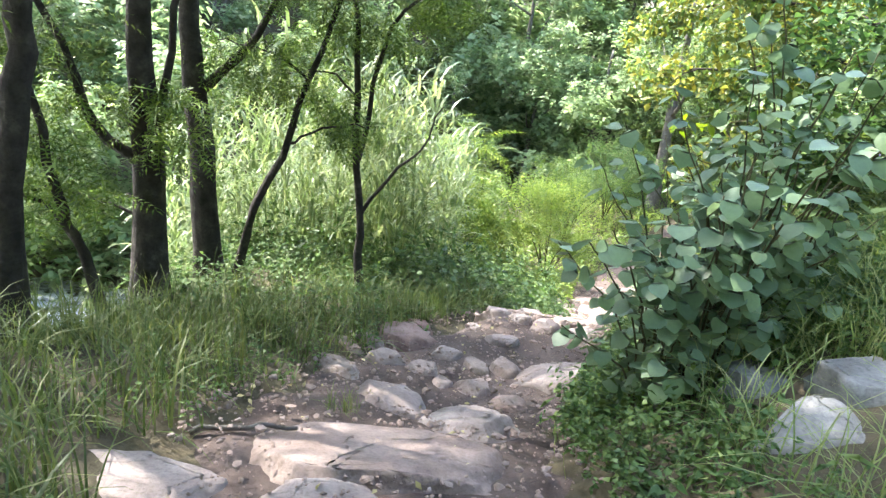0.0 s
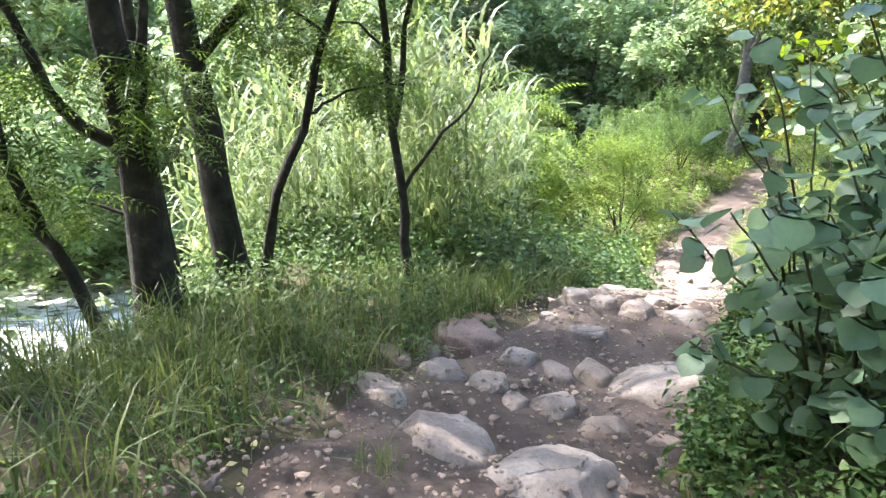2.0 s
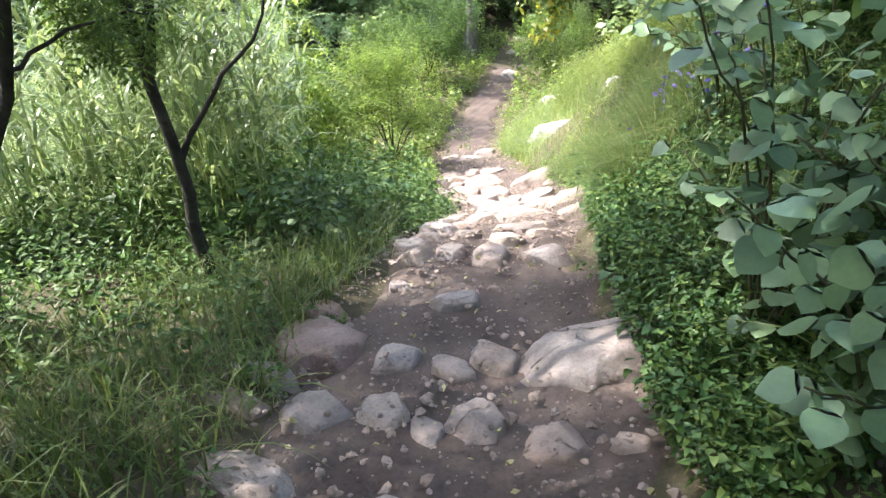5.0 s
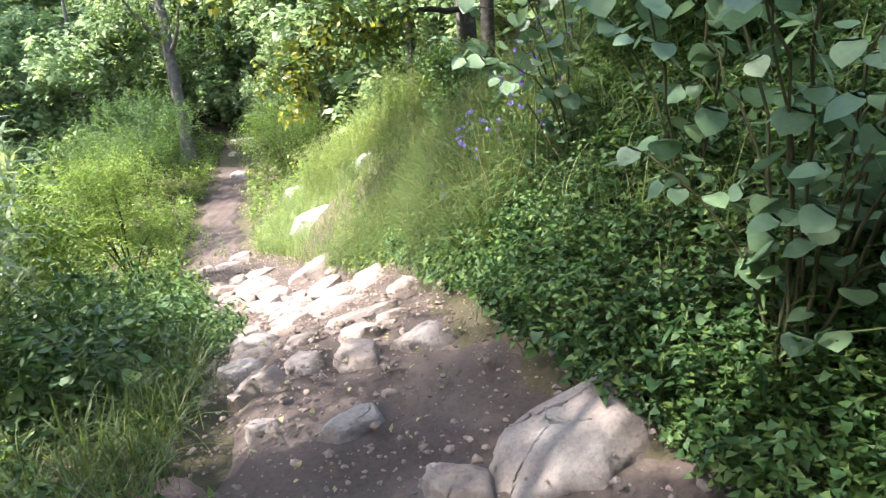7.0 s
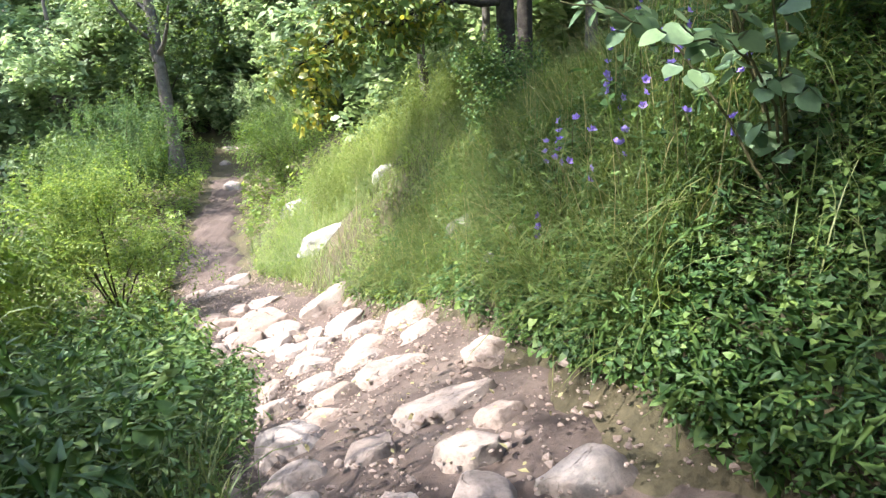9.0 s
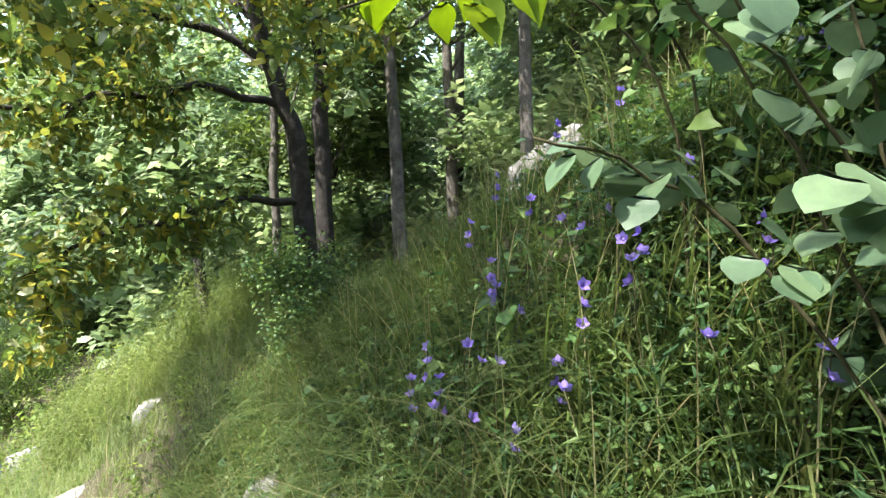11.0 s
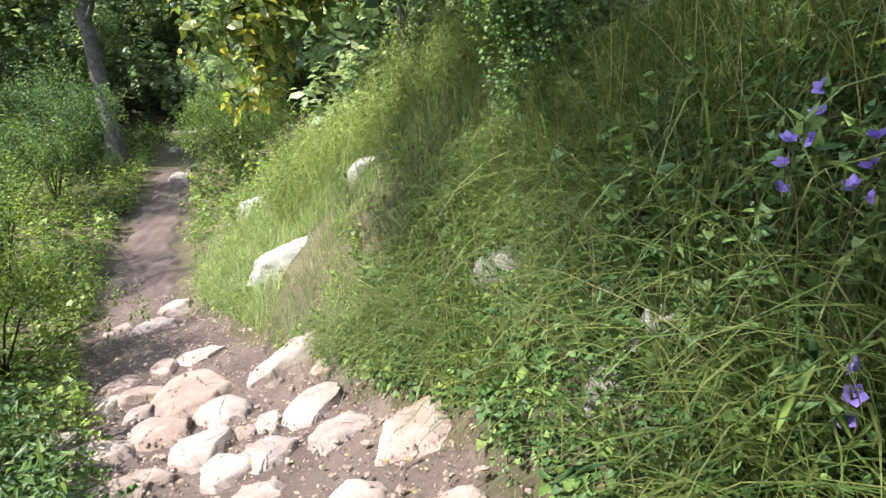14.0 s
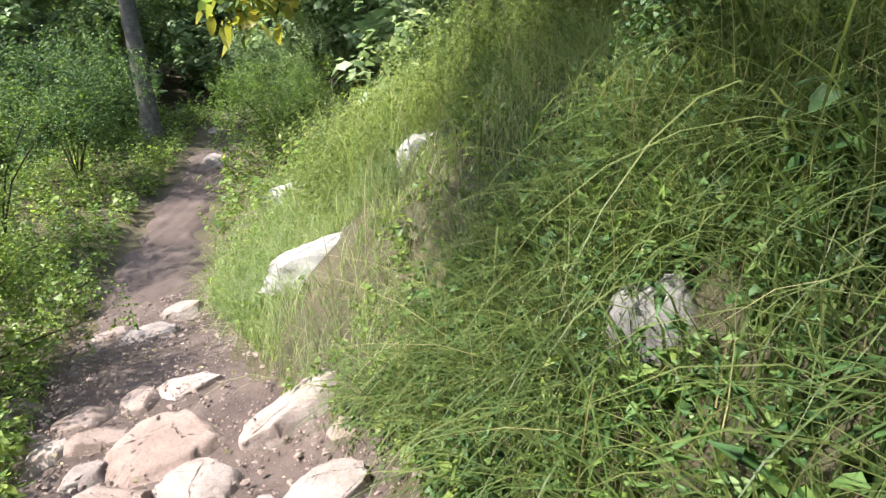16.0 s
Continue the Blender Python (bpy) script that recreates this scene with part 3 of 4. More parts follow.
meadow("path_edge_grass", SHORT, 16000, (-2.5, 4, .5, 17), M_GRASS, "short grass tufts creeping onto the path edges", "grass", lambda x, y, u: (np.abs(u) > .74) & (np.abs(u) < 1.3), 2.0, (.35, .8), .5, 25)
meadow("path_edge_herbs", FINE, 5200, (-2.5, 4.2, .8, 17), M_HERB, "small creeping herbs along the path edges", "herbs", lambda x, y, u: (np.abs(u) > .78) & (np.abs(u) < 1.5), 1.4, (.35, .8), .4, 38)
meadow("bank_herbs", FINE + FINE + HERB, 19000, (.3, 5.6, 3.0, 6.9), M_BRAMBLE, "dark broad-leaved herbs and brambles covering the bank", "herbs", lambda x, y, u: (u > .8) & (u < 3.6), 0, (.45, 1.1), .4, 26)
meadow("bank_low_herbs", FINE + HERB, 6500, (1.4, 5.8, 6.9, 11.0), M_BRAMBLE, "scattered leafy herbs between the long grass of the bank", "herbs", lambda x, y, u: (u > .85) & (u < 3.6), .8, (.5, 1.2), .35, 44)
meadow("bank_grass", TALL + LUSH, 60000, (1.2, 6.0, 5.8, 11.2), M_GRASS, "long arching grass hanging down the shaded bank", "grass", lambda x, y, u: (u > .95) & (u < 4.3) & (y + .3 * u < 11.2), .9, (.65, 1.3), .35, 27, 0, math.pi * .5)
meadow("bank_seed_stalks", STALK, 1100, (1.4, 6.5, 5.8, 11), M_STRAW, "pale seed stalks arching out of the bank grass", "grass", lambda x, y, u: (u > 1.0) & (u < 4), 0, (.7, 1.2), .4, 28, 0, math.pi * .55)
meadow("bank_undergrowth", FINE + HERB + BROAD, 7500, (2.2, 9.5, 5.5, 12), M_BRAMBLE, "leafy green undergrowth on the upper bank", "herbs", lambda x, y, u: (u > 1.5) & (y + .25 * u < 11.0), .7, (.7, 1.2), .3, 29, .1)
meadow("sunny_bank_grass", TALL + SHORT, 52000, (2.6, 8, 10.3, 19), M_DRYGRASS_LIT, "yellow-green grass in a sunlit tone on the open bank", "grass", lambda x, y, u: (u > .85) & (u < 5.5), .7, (.55, 1.2), .3, 30)
meadow("sunny_bank_stalks", STALK, 450, (3.0, 8, 10.6, 17), M_STRAW, "dry pale grass stalks on the sunny bank", "grass", lambda x, y, u: (u > 1.3), .9, (.8, 1.4), .2, 31)
meadow("sunny_bank_herbs", HERB, 5500, (2.4, 9, 9.0, 19), M_BRIGHT, "small bright herbs among the sunny grass", "herbs", lambda x, y, u: (u > .85) & (u < 5), 1.0, (.5, 1.1), .3, 32)
meadow("lower_verge_herbs", HERB + FINE + BROAD, 9500, (-1.5, 8, 11.5, 30), M_BRIGHT, "bright leafy herbs lining the lower path", "herbs", lambda x, y, u: (u < -.72) & (u > -4.5), 0, (.6, 1.4), .3, 33)
meadow("lower_verge_grass", TALL + SHORT, 9000, (-2, 8, 9.5, 28), M_GRASS, "green grass along the lower path", "grass", lambda x, y, u: (u < -.72) & (u > -3.0), .9, (.5, 1.0), .3, 34)
meadow("lower_bank_herbs", HERB + BROAD, 3600, (4, 16, 17, 36), M_BRIGHT, "leafy plants on the slope beside the far path", "herbs", lambda x, y, u: (u > .75), .5, (.9, 1.8), .3, 35)
meadow("start_herbs", FINE + HERB, 2600, (.4, 3.2, .6, 4), M_HERB, "small green weeds between the boulders", "herbs", lambda x, y, u: u > .8, 0, (.4, .85), .35, 36)
# the light grass colour stands in for skylight on this shaded slope
meadow("start_grass", TALL, 15000, (.9, 4.5, 1.2, 5.5), M_DRYGRASS_LIT, "long grass in a lightened tone on the slope behind the boulders", "grass", lambda x, y, u: u > 1.25, .9, (.6, 1.1), .35, 37)

FEATHER = [sprig(26, NARROW, .10, .85, 61), sprig(30, NARROW, .09, 1.05, 62), blade(1.1, .008, .8, 4), blade(1.3, .008, 1.1, 5), blade(.95, .007, .5, 4)]
meadow("sunny_bank_weeds", FEATHER, 9500, (3.6, 7.6, 11.6, 16.5), M_FEATHER, "tall feathery yellow-green weeds on the crown of the sunny bank", "weeds", lambda x, y, u: (u > 2.1 + .35 * np.sin(2 * y)) & (u < 5.2) & (y > 12.9 - .6 * (u - 2.1)), .8, (.7, 1.25), .16, 39)
meadow("bank_arching_grass", [blade(1.3, .011, 1.9, 7), blade(1.1, .010, 1.6, 7), blade(1.5, .011, 2.2, 8)], 420, (2.2, 5.4, 6.6, 11), M_GRASS, "long single grass blades arching far out of the bank", "grass", lambda x, y, u: (u > 1.3) & (u < 3.2), 0, (.7, 1.1), .3, 43, 0, math.pi * .6)

meadow("path_tuft_grass", SHORT, 70, (-.78, -.62, 2.78, 2.92), M_GRASS, "small grass tuft growing in the middle of the path", "grass", None, 0, (.3, .6), .5, 45)

# reeds: tall canes with long hanging leaves
def cane(seed):
    r = random.Random(seed)
    out = [blade(2.5, .014, .12, 4)]
    for k in range(11):
        t = .25 + .072 * k
        out.append(turned(blade(.5 + .18 * r.random(), .034, 2.1, 4), 2.4 * k + r.random(), 0, 0, 1.0, (0, .1 * t * t, 2.45 * t)))
    return joined(out)


meadow("reed_bed", [cane(s) for s in range(4)], 1700, (-6.0, 1.2, 6.3, 14), M_REED, "dense stand of tall pale green reeds in the hollow", "reeds", lambda x, y, u: (u < -2.3 - .22 * (y - 8)) & (far_land(x, y) > smooth(y, PY, PZ) - 1.6), .0, (.75, 1.15), .09, 40)

# ---- trees by the path, left of the steps ----
PINN = [pinnate(7, .26, NARROW), pinnate(8, .32, NARROW, .2), pinnate(6, .22, NARROW, .5)]
FARLEAF = [sprig(9, DIAMOND, .13, .22, 24, 1.2), sprig(8, DIAMOND, .15, .26, 25)]
LEAFY = [sprig(5, OVAL, .10, .16, 21), sprig(6, OVAL, .085, .2, 22), sprig(4, OVAL, .11, .12, 23)]


def slim_tree(name, x, y, trunk, r0, r1, limbs, crowns, label, seed, mat=M_BARK, leaf=M_CANOPY, shapes=PINN, n=500, radius=.5, group="", low=(), size=(.7, 1.3), scale=1.0):
    t = tree_at(name, x, y, label, "tree", group)
    t.scale = (scale, scale, scale)
    line = bent(trunk, 14, .012, seed)
    rad = np.linspace(r0, r1, 14)
    rad[0] *= 1.5
    rad[1] *= 1.15
    v, f = tube(line, rad, 12, .045, seed)
    part_of("trunk", mesh_from("trunk", v, f, mat), t)
    for k, (pts, a, b) in enumerate(limbs):
        add_limb(t, "limb", pts, a, b, mat, seed + k + 1)
    if crowns:
        add_crown(t, "crown", crowns, radius, n, shapes, leaf, seed + 50, size)
    if low:
        add_crown(t, "leaf_sprays", low, .42, 60 * len(low), PINN, M_FERN, seed + 60, (.75, 1.25), .5)
    return t


def high_crown(seed, cx, cy, z0, z1, r, n):
    q = random.Random(seed)
    out = []
    while len(out) < n:
        a, b = q.uniform(-1, 1), q.uniform(-1, 1)
        if a * a + b * b < 1:
            out.append((cx + a * r, cy + b * r, q.uniform(z0, z1)))
    return out


slim_tree("tree", -2.62, 2.95, [(0, 0, -.1), (.05, .04, .75), (.13, .11, 1.45), (.18, .15, 1.9), (.2, .2, 3.5), (.3, .1, 6.5)], .085, .04,
    [([(.2, .2, 3.0), (1.2, .3, 4.0), (2.4, .2, 4.6)], .04, .015), ([(.2, .2, 3.4), (-.8, .8, 4.4), (-1.6, 1.2, 5.2)], .04, .012), ([(.2, .2, 4.0), (.7, -1.0, 5.0), (1.2, -2, 5.5)], .035, .012)],
    high_crown(1, .8, 0, 4.0, 7.0, 2.8, 46), "dark slender tree trunk with a high leafy crown", 201, n=2500, radius=.75, group="trees by the path")
slim_tree("tree", -2.6, 4.29, [(0, 0, -.2), (.04, .02, 1.2), (.03, .02, 1.75), (.02, .01, 2.6), (-.1, .1, 4.5), (.1, 0, 7.5)], .16, .06,
    [([(0, 0, 1.35), (-.3, -.2, 1.75), (-.45, -.3, 2.35), (-.9, -.5, 3.4)], .055, .02), ([(0, 0, 1.3), (.16, .05, 1.8), (.3, .1, 2.7), (.5, .2, 3.6)], .05, .02),
     ([(0, 0, 3.2), (1.2, .2, 4.2), (2.3, .5, 4.7)], .05, .015), ([(0, 0, .9), (-.5, -.25, 1.1), (-.95, -.4, 1.15)], .018, .006)],
    high_crown(2, .7, .2, 4.2, 8.0, 3.0, 55), "dark forked tree trunk with a leafy crown", 221, n=2900, radius=.8, group="trees by the path", scale=.8,
    low=[(-.5, -.3, 1.9), (.1, .0, 2.0), (.35, .1, 1.9), (-.8, -.45, 1.3), (-.9, -.5, 2.4), (.3, 0, 1.6)])
slim_tree("tree", -2.85, 4.9, [(0, 0, -.3), (-.03, -.02, .9), (-.05, -.02, 1.8), (-.1, .1, 3.5), (-.2, .1, 6)], .075, .03,
    [([(-.1, .1, 3), (-.8, .5, 4.2)], .03, .01)], high_crown(3, -.3, .3, 4, 6.5, 1.6, 16), "thin dark tree standing behind a thicker one", 241, n=700, radius=.7, group="trees by the path", scale=.78)
slim_tree("tree", -2.5, 5.1, [(0, 0, -.15), (-.07, -.04, 1.42), (-.13, -.07, 2.34), (-.13, -.06, 3.1), (0, 0, 5), (.3, .2, 8.5)], .15, .06,
    [([(-.1, -.06, 2.15), (.28, .1, 2.55), (.54, .2, 2.98), (1.0, .4, 4.0)], .06, .025), ([(-.1, 0, 4), (1.4, .5, 5.2), (2.6, .6, 5.8)], .05, .015), ([(0, 0, 4.5), (-.8, 1.2, 6)], .05, .015)],
    high_crown(4, 1.5, 1.2, 4.6, 8.6, 3.6, 80), "straight dark trunk with a rising side limb", 261, n=3900, radius=.85, group="trees by the path", scale=.76,
    low=[(.3, .1, 2.5), (.6, .1, 2.3), (.9, .3, 3.3)])
slim_tree("young_tree", -2.35, 5.22, [(0, 0, -.1), (.15, .06, .74), (.46, .19, 1.48), (.68, .26, 2.18), (.91, .34, 2.9), (1.2, .4, 3.8)], .05, .022,
    [([(.5, .2, 1.55), (.9, .25, 1.75), (1.35, .3, 1.82)], .016, .006), ([(.68, .26, 2.2), (.3, .2, 2.45), (-.2, .1, 2.5)], .016, .006)],
    [(1.2, .4, 3.6), (.9, .3, 3.2), (1.5, .5, 3.9), (.6, .5, 3.6)], "young leaning tree with a curved dark stem", 281, n=110, radius=.55, group="young trees", scale=.82,
    low=[(1.2, .3, 1.75), (-.1, .1, 2.45), (.95, .35, 2.7), (.5, .2, 2.5)])
slim_tree("young_tree", -2.72, 4.0, [(0, 0, -.1), (-.12, -.08, .55), (-.2, -.15, .87), (-.25, -.18, 1.3), (-.4, -.2, 2.2)], .045, .02,
    [([(-.12, -.08, .6), (-.45, -.2, .95), (-.8, -.3, 1.0)], .018, .006)], [(-.4, -.2, 2.2), (-.3, 0, 1.9)], "thin dark sapling among the weeds", 301, n=50, radius=.5, group="young trees",
    low=[(-.25, -.2, 1.25), (-.7, -.3, 1.0), (-.2, -.1, .95)])
slim_tree("young_tree", -1.3, 5.74, [(0, 0, -.1), (-.04, -.01, .5), (-.05, -.01, .84), (-.13, -.03, 1.42), (-.13, -.03, 2.12), (-.2, -.05, 2.75), (-.3, 0, 3.4)], .045, .015,
    [([(-.1, -.02, 1.36), (-.02, 0, 1.87), (.07, .02, 2.4), (.3, .06, 2.75), (.7, .1, 3.0)], .026, .01), ([(-.05, -.01, .86), (.17, .04, 1.23), (.43, .08, 1.49), (.6, .1, 1.9)], .02, .006),
     ([(-.13, -.03, 1.9), (-.45, -.1, 2.1), (-.8, -.1, 2.0)], .012, .004)],
    [(-.3, 0, 3.2), (.6, .1, 3.0), (.2, .1, 3.3)], "young forked tree with thin dark stems and pinnate leaves", 321, n=60, radius=.5, group="young trees",
    low=[(-.6, -.1, 2.0), (-.35, -.05, 1.8), (.2, .05, 2.5), (.55, .1, 2.75), (-.2, 0, 2.6)])

# unseen trees added behind the camera's start and on the bank, shading the path
for k, (x, y, h, r) in enumerate([(-4.6, .2, 7.5, 3.2), (-3.4, -3.0, 8.0, 3.0), (3.6, -2.6, 7.0, 2.8), (-4.3, 3.3, 8.8, 2.8)]):
    slim_tree("tree", x, y, [(0, 0, -.2), (.1, 0, 2), (0, .1, 4), (.1, 0, h)], .17, .05,
        [([(0, 0, 3.2), (1.2, .4, 4.5), (2, .6, 5)], .06, .02), ([(0, 0, 3.4), (-1, -.6, 4.6), (-1.8, -.8, 5.2)], .06, .02)],
        high_crown(10 + k, 0, 0, 3.8, h + .5, r, 44), "unseen dark-barked tree added to shade the path", 401 + 9 * k, n=3500, radius=.85, group="shade trees")

# ---- large round-leaved shrub at the turn of the path ----
def leafy_shrub(name, x, y, stems, leaf_mesh, n, size, label, seed, mat=M_STEM, first=.15):
    """Leaves hang singly along arching stems; each is a piece of its own."""
    s = tagged(new(name), label, "shrub")
    s.location = (x, y, float(terrain(x, y)))
    r = random.Random(seed)
    lines = [add_limb(s, "stem", p, .007, .003, mat, seed + k, 12, 6, .03, .008) for k, p in enumerate(stems)]
    for k in range(n):
        line = lines[k % len(lines)]
        t = r.uniform(first, 1.0) ** .8 * (len(line) - 1)
        i = min(int(t), len(line) - 2)
        p = Vector(line[i]).lerp(Vector(line[i + 1]), t - i)
        yaw = r.uniform(0, 360)
        out = r.uniform(.0, .10)
        q = p + Vector((-math.sin(radians(yaw)) * out, math.cos(radians(yaw)) * out, r.uniform(-.02, .05)))
        part_of("leaf", leaf_mesh, s, "", Matrix.Translation(q) @ pose(0, 0, 0, r.gauss(-30, 17), r.gauss(0, 16), yaw) @ Matrix.Scale(size * r.uniform(.6, 1.2), 4))
    return s


LEAF_ROUND = mesh_from("round_leaf", *ROUND, M_ROUND)
LEAF_LIME = mesh_from("lime_leaf", *oval(.62, .12, .3, (0.0, .55, .9, 1.0, .8, .4, 0.0)), M_LIME)
q = random.Random(77)
for bx, by, hh, nn, lean_x in [(.82, 3.02, 1.15, 290, -.12), (1.12, 3.2, 1.75, 295, .0), (.98, 3.75, 1.6, 260, -.1), (1.4, 3.45, 1.9, 280, .1), (.98, 2.95, 1.45, 285, .0)]:
    st = []
    for k in range(16):
        a, rr = q.uniform(0, 6.28), q.uniform(.2, .55)
        top = (math.cos(a) * rr + lean_x, math.sin(a) * rr, hh * q.uniform(.35, 1.0))
        st.append([(math.cos(a) * .05, math.sin(a) * .05, 0), (top[0] * .4, top[1] * .4, top[2] * .6), top])
    leafy_shrub("round_leaved_shrub", bx, by, st, LEAF_ROUND, nn, .098, "leafy shrub with large round grey-green leaves beside the path", 500 + nn)
# overhanging sprays on the bank near the path
leafy_shrub("round_leaved_shrub", 1.95, 5.55, [[(0, 0, 0), (-.1, .1, .7), (-.35, .2, 1.25)], [(0, 0, 0), (-.15, .25, .8), (-.5, .45, 1.1)], [(.05, 0, 0), (-.2, .1, .6), (-.55, .2, .75)],
    [(0, 0, 0), (0, .4, .9), (-.2, .7, 1.35)], [(0, 0, 0), (-.2, .5, .7), (-.55, .75, .85)], [(0, 0, 0), (.1, .2, .9), (.1, .4, 1.6)]], LEAF_ROUND, 150, .098, "shrub with long sprays of broad grey-green leaves on the bank", 601)
bz = .58 - float(terrain(2.7, 6.3))
leafy_shrub("overhanging_branch_shrub", 2.7, 6.3, [[(0, 0, 0), (.05, 0, bz), (-.5, .1, bz + .28), (-1.0, .2, bz + .15), (-1.5, .3, bz)], [(0, 0, 0), (.05, .1, bz), (-.4, .4, bz + .35), (-1.25, .45, bz + .12)]], LEAF_LIME, 18, .15, "slender shrub with large lime-green leaves reaching over the bank", 611, M_STEM, .68)
leafy_shrub("round_leaved_shrub", 1.55, 4.5, [[(0, 0, 0), (-.1, -.1, .6), (-.4, -.3, 1.0)], [(0, 0, 0), (-.2, .1, .7), (-.5, 0, 1.15)], [(0, 0, 0), (.1, .1, .8), (0, .1, 1.4)], [(0, 0, 0), (-.1, .3, .7), (-.3, .6, 1.1)]], LEAF_ROUND, 80, .11, "small shrub with broad grey-green leaves on the dark bank", 621)

# ---- shrubs beyond the reeds ----
def bush(name, x, y, h, r, n, shapes, mat, label, seed, clumps=16, size=(.8, 1.4), group=""):
    b = tree_at(name, x, y, label, "shrub", group)
    q = random.Random(seed)
    cs = []
    for k in range(clumps):
        a, rr, zz = q.uniform(0, 6.28), r * q.random() ** .6, h * q.uniform(.2, 1)
        cs.append((math.cos(a) * rr, math.sin(a) * rr, zz))
    for k in range(min(clumps, 8)):
        add_limb(b, "stem", [(0, 0, -.05), (cs[k][0] * .4, cs[k][1] * .4, cs[k][2] * .6), cs[k]], .018, .006, M_STEM, seed + k, 7, 5)
    add_crown(b, "foliage", cs, r * .42, n, shapes, mat, seed + 9, size, .8)
    return b


BIGPINN = [pinnate(8, .55, NARROW, .35), pinnate(9, .65, NARROW, .25)]
bush("sumac_shrub", -1.3, 11.8, 2.2, 1.1, 230, BIGPINN, M_BRIGHT, "bright green shrub with long feathered leaves", 701, group="feather-leaved shrubs")
bush("sumac_shrub", -.6, 13.9, 2.6, 1.2, 260, BIGPINN, M_BRIGHT, "bright green shrub with long feathered leaves", 711, group="feather-leaved shrubs")
bush("sumac_shrub", -1.6, 14.2, 3.4, 1.5, 280, BIGPINN, M_FERN, "green shrub with long feathered leaves", 716, group="feather-leaved shrubs")
SMALL = [sprig(9, LITTLE, .055, .2, 31), sprig(10, LITTLE, .05, .26, 32)]
bush("small_leaved_shrub", 1.0, 14.6, 2.3, 1.1, 1200, SMALL, M_BRIGHT, "yellow-green shrub with small leaves by the path", 731, 30, group="small-leaved shrubs")
bush("small_leaved_shrub", 1.6, 18.4, 2.2, 1.3, 1000, SMALL, M_FERN, "green shrub with small leaves beside the lower path", 741, 26, (1, 1.6), "small-leaved shrubs")
bush("small_leaved_shrub", 3.2, 22.5, 2.4, 1.5, 1000, SMALL, M_HERB, "green shrub beside the lower path", 751, 26, (1.1, 1.8), "small-leaved shrubs")
bush("small_leaved_shrub", 6.6, 20.5, 1.6, 1.2, 900, SMALL, M_FERN, "pale leafy shrub on the sunny slope", 761, 22, (1, 1.7), "small-leaved shrubs")
bush("small_leaved_shrub", 8.3, 24.5, 2.0, 1.6, 900, SMALL, M_FAR_HAZED, "leafy shrub paled as by haze on the slope by the far path", 771, 22, (1.2, 2), "small-leaved shrubs")
bush("bank_bush", 2.75, 5.3, 1.5, 1.0, 700, LEAFY, M_BRAMBLE, "dark green leafy bush on the bank", 781, 22, group="bank bushes")
bush("bank_bush", 3.1, 4.2, 1.7, 1.1, 700, LEAFY, M_BRAMBLE, "dark green leafy bush on the bank", 786, 22, group="bank bushes")
bush("bank_bush", 4.95, 10.5, 1.0, .6, 500, FINE, M_BRAMBLE, "dark green bush at the edge of the sunny grass", 791, 20, group="bank bushes")

# ---- tree on the bank with yellowing leaves hanging over the path ----
CHEST = [sprig(5, oval(.45, .14, .35), .15, .2, 41), sprig(6, oval(.45, .14, .35), .13, .24, 42), sprig(4, oval(.5, .1, .3), .16, .14, 43)]
t = tree_at("overhanging_tree", 6.15, 11.5, "old low-branched tree with yellowing leaves leaning over the path", "tree")
gz = t.location.z
def rel(x, y, z):
    return (x - 6.15, y - 11.5, z - gz)
for k, pts in enumerate([[(6.15, 11.5, gz - .3), (6.0, 11.5, .6), (5.8, 11.6, 1.4), (5.5, 11.7, 2.6), (5.2, 11.9, 4.0)], [(6.5, 11.6, gz - .5), (6.7, 11.8, 1.0), (6.8, 11.9, 2.2), (6.6, 12.0, 4.2)]]):
    line = bent([rel(*p) for p in pts], 14, .015, 811 + k)
    v, f = tube(line, np.linspace(.13, .06, 14), 11, .06, 811 + k)
    part_of("trunk", mesh_from("trunk", v, f, M_BARK), t)
BOUGH_LINES = [[(5.85, 11.6, 1.25), (4.8, 11.7, 1.35), (3.9, 11.9, 1.15), (3.0, 12.1, 1.0), (2.2, 12.2, .9)], [(6.0, 11.5, .1), (5.2, 11.6, .2), (4.4, 11.6, .0), (3.6, 11.7, -.15), (2.9, 11.9, -.5)],
    [(5.75, 11.6, 1.7), (4.9, 12.0, 2.1), (3.9, 12.6, 2.2), (2.9, 13.2, 2.0), (2.0, 13.8, 1.5)], [(5.5, 11.7, 2.6), (4.5, 11.4, 3.0), (3.2, 11.0, 3.0), (2.0, 10.8, 2.7)],
    # added bough, out of view, carrying the leaves that shade the bank
    [(5.4, 11.7, 3.0), (4.4, 11.0, 3.5), (3.0, 10.0, 3.5), (1.3, 8.4, 3.2)],
    [(5.6, 11.7, 2.2), (5.4, 12.6, 2.8), (5.0, 13.8, 3.0), (4.4, 15, 2.6)]]
ends = []
for k, pts in enumerate(BOUGH_LINES):
    line = add_limb(t, "limb", [rel(*p) for p in pts], .05, .012, M_BARK, 821 + k, 16, 8, .06, .03)
    for j in range(5, 16):
        ends.append(line[j] + np.array([0, 0, -.1]))
    q = random.Random(850 + k)
    for j in (6, 9, 12):
        a = line[j]
        b = a + np.array([q.uniform(-.8, .2), q.uniform(-.8, .8), q.uniform(-.7, .2)])
        tw = add_limb(t, "twig", [a, (a + b) / 2 + np.array([0, 0, .08]), b], .012, .004, M_BARK, 860 + 10 * k + j, 8, 5)
        ends += [tw[4], tw[7]]
add_crown(t, "crown", ends, .45, 2100, CHEST, M_YELLOW, 871, (.6, 1.15), .75, -.7)
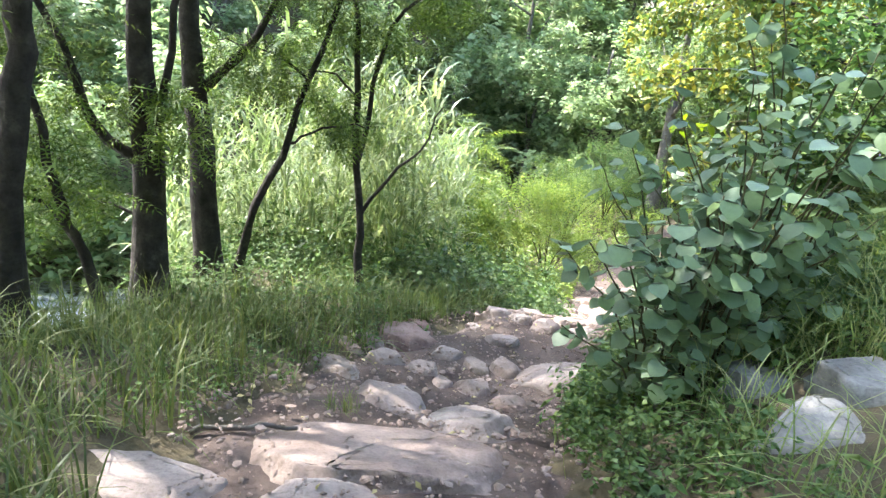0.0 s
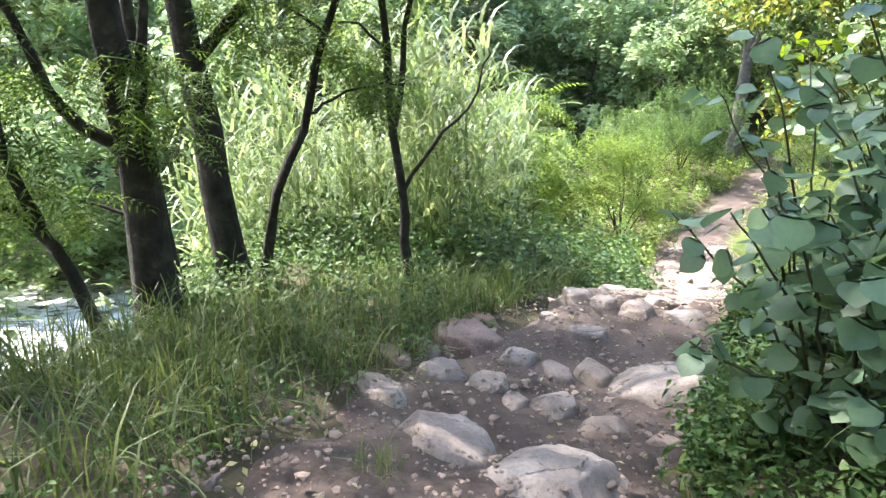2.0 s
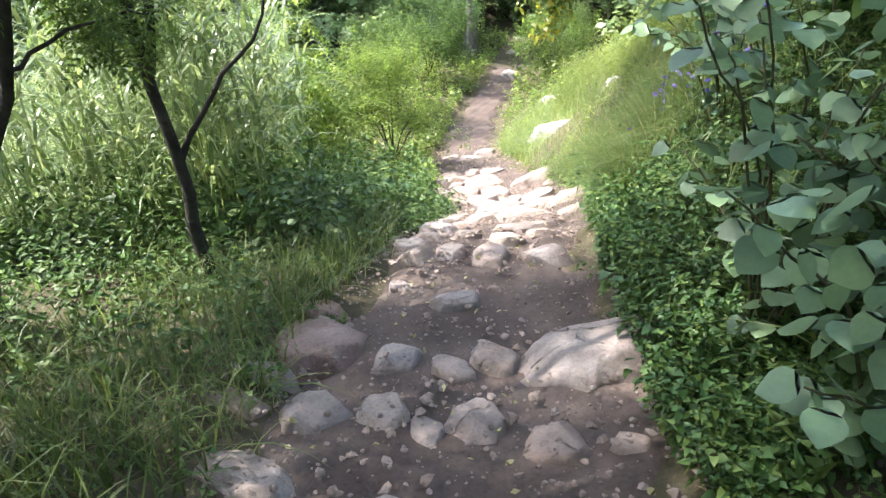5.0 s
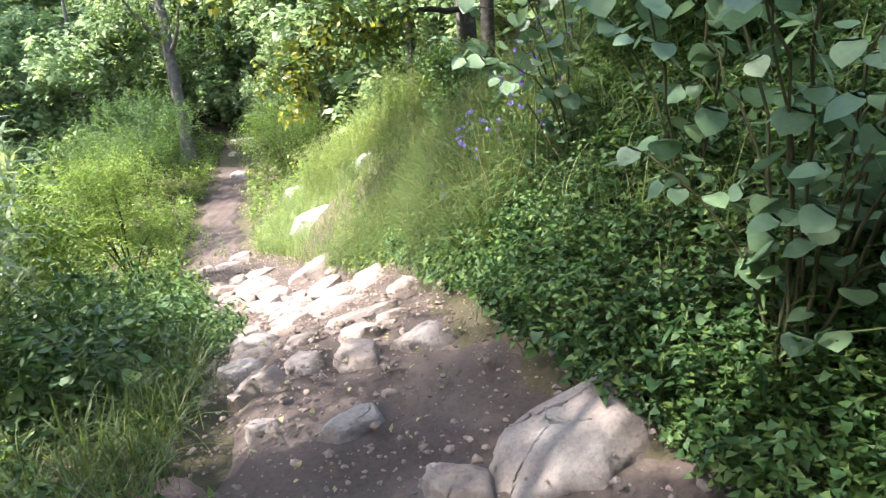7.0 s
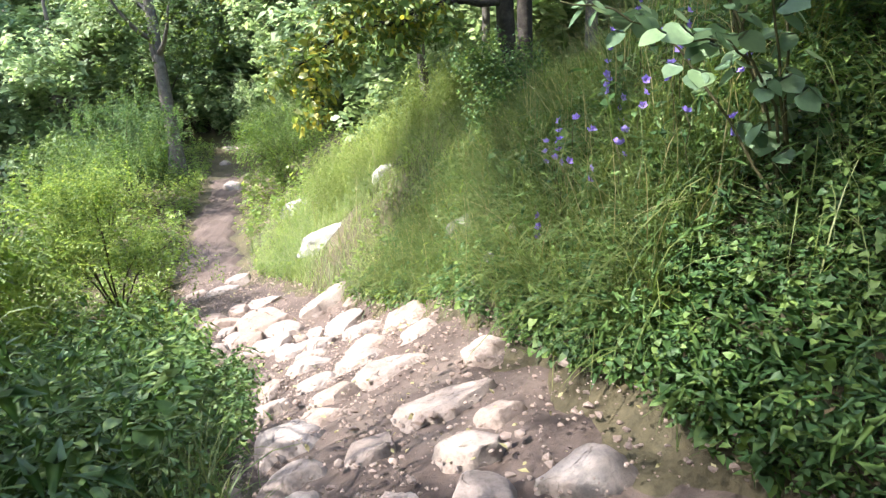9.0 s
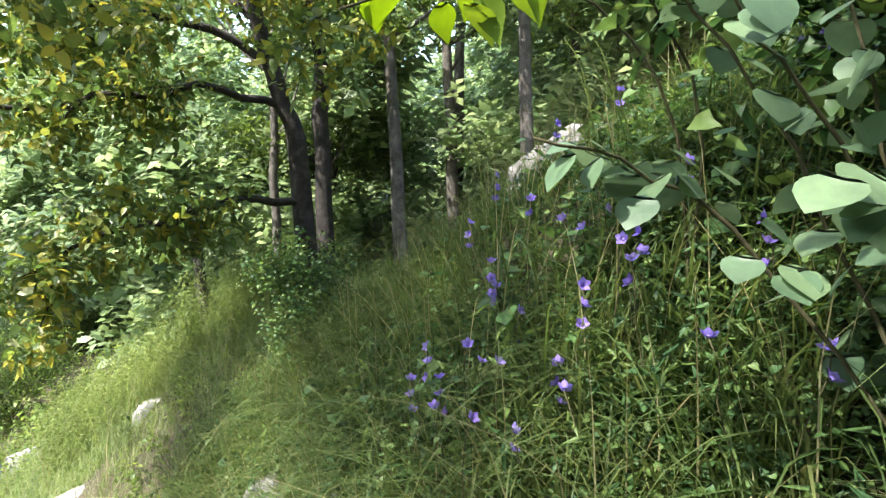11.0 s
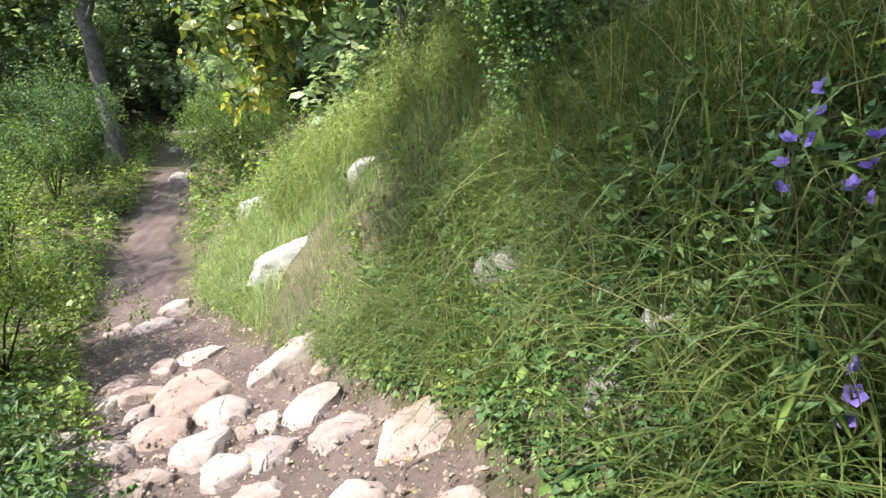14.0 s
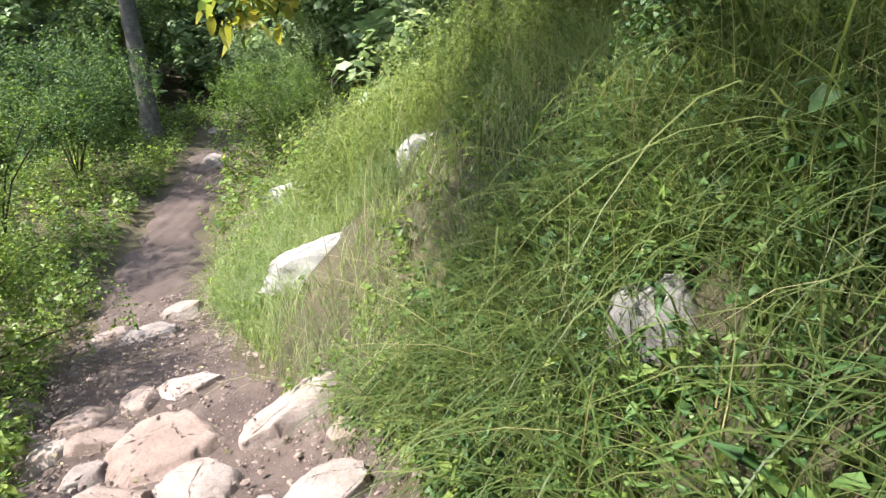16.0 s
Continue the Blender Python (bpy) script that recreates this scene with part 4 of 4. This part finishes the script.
# the second cluster is added above the view to cast shade on the bank
add_crown(t, "upper_and_shade_crown", [rel(*p) for p in high_crown(5, 4.3, 12.0, 1.5, 4.6, 2.5, 40) + high_crown(6, 1.5, 8.9, 2.7, 3.9, 1.7, 26)], .65, 3300, CHEST, M_YELLOW, 872, (.7, 1.2), .8, -.5)
# round green fruits that hang in the leaves
for k, (x, y, z) in enumerate([(2.6, 11.9, 1.55), (3.1, 11.8, 1.2), (2.2, 12.6, 1.7)]):
    fm = bmesh.new()
    bmesh.ops.create_icosphere(fm, subdivisions=2, radius=.035)
    me = bpy.data.meshes.new("fruit")
    fm.to_mesh(me)
    fm.free()
    me.materials.append(M_BRIGHT)
    part_of("fruit", me, t, "round green fruit", Matrix.Translation(rel(x, y, z)))

# trunks further along the bank and by the far path
def wood_tree(x, y, h, r, crown_r, label, seed, mat=M_BARK_GREY, leaf=M_CANOPY, n=700, size=(1.0, 1.7), z0=.35, group="woodland trees"):
    q = random.Random(seed)
    dx, dy = q.uniform(-.4, .4), q.uniform(-.4, .4)
    limbs = []
    for k in range(4):
        a, zz = q.uniform(0, 6.28), h * q.uniform(z0, .75)
        e = (math.cos(a) * crown_r * .7, math.sin(a) * crown_r * .7, zz + h * .18)
        limbs.append(([(dx * zz / h, dy * zz / h, zz), (e[0] * .5, e[1] * .5, zz + h * .06), e], r * .4, r * .1))
    return slim_tree("tree", x, y, [(0, 0, -.2), (dx * .3, dy * .3, h * .35), (dx * .7, dy * .7, h * .7), (dx, dy, h)], r, r * .3, limbs,
        high_crown(seed, dx * .6, dy * .6, h * z0, h * 1.02, crown_r, 34), label, seed, mat, leaf, FARLEAF if leaf == M_FAR_HAZED else LEAFY, n, crown_r * .45, group, (), size)


wood_tree(5.35, 25.6, 8.0, .24, 2.2, "grey-barked tree beside the far end of the path", 901, n=900)
for k, (x, y, h, r) in enumerate([(7.2, 10.9, 7, .10), (7.5, 13.6, 7, .09), (8.9, 9.9, 7, .12), (10.8, 12.3, 8, .13), (9.6, 14.6, 8, .11), (11.8, 9.4, 8, .12), (5.0, 3.6, 6, .09)]):
    wood_tree(x, y, h, r, 1.5 + .1 * r, "slim grey-barked tree on the wooded bank", 911 + 13 * k, n=620, z0=.42)

# ---- woodland all round ----
WOOD = []
q = random.Random(99)
for ring, (r0, r1, count) in enumerate([(15, 22, 30), (22, 32, 44), (32, 46, 50)]):
    for k in range(count):
        a = 2 * math.pi * (k + q.uniform(-.35, .35)) / count
        rr = q.uniform(r0, r1)
        x, y = 2 + rr * math.cos(a), 11 + rr * math.sin(a)
        u = x - float(smooth(min(y, 38), PY, PX))
        if (abs(u) < 2.6 and y < 30.5) or (x < 0 and abs(y - 8) < 7 and ring == 0):
            continue
        WOOD.append((x, y, ring))
proto = {}
WOOD += [(10.5, 7.0, 0), (12.5, 10.5, 0), (11.0, 15.5, 0), (13.5, 14.0, 1), (14.5, 8.0, 1), (12.0, 19.0, 0), (9.4, 17.8, 0), (10.2, 33.5, 0), (12.5, 32.0, 0), (7.2, 33.0, 0), (14.5, 27, 1), (-9, 14.5, 0), (-10.5, 10, 0)]
for k, (x, y, ring) in enumerate(WOOD):
    kind = (ring, k % 4)
    h = (6.0, 10.0, 17.0)[ring]
    if kind not in proto:
        proto[kind] = wood_tree(x, y, h, .13 + .03 * ring, 2.3 + .7 * ring, "leafy woodland tree with haze painted into its leaf colour", 1301 + 17 * k, M_BARK_GREY, M_FAR_HAZED, (1500, 1300, 1100)[ring], ((1.3, 2.2), (1.9, 3.2), (3.2, 5.2))[ring], .03, "woodland trees")
    else:
        copy_thing(proto[kind], Matrix.Translation((x, y, float(far_land(x, y)) - .1)) @ pose(0, 0, 0, 0, 0, q.uniform(0, 360)) @ Matrix.Scale(q.uniform(.85, 1.15), 4))

# ---- violet flowers on the bank ----
def flower(x, y, h, seed):
    fl = tagged(new("violet_flower"), "violet-blue bellflower on a thin stem in the bank grass", "flower", "flowers on the bank")
    fl.location = (x, y, float(terrain(x, y)))
    r = random.Random(seed)
    top = (r.uniform(-.08, .08), r.uniform(-.08, .08), h)
    add_limb(fl, "stem", [(0, 0, 0), (top[0] * .3, top[1] * .3, h * .6), top], .003, .002, M_STEM, seed, 6, 4)
    for b in range(r.randint(1, 3)):
        ps = [turned(oval(.7, .2, -.2), 1.2566 * k + b, .5, 0, .034, (0, 0, 0)) for k in range(5)]
        v, f = joined(ps)
        part_of("bloom", mesh_from("bloom", v, f, M_PETAL), fl, "", Matrix.Translation((top[0], top[1], h - .07 * b)) @ pose(0, 0, 0, r.uniform(20, 80), 0, r.uniform(0, 360)))
    return fl


q = random.Random(55)
for k in range(34):
    y = q.uniform(5.8, 7.7)
    x = float(smooth(y, PY, PX)) + q.uniform(1.05, 2.9)
    flower(x, y, q.uniform(.4, .75), 3000 + k)
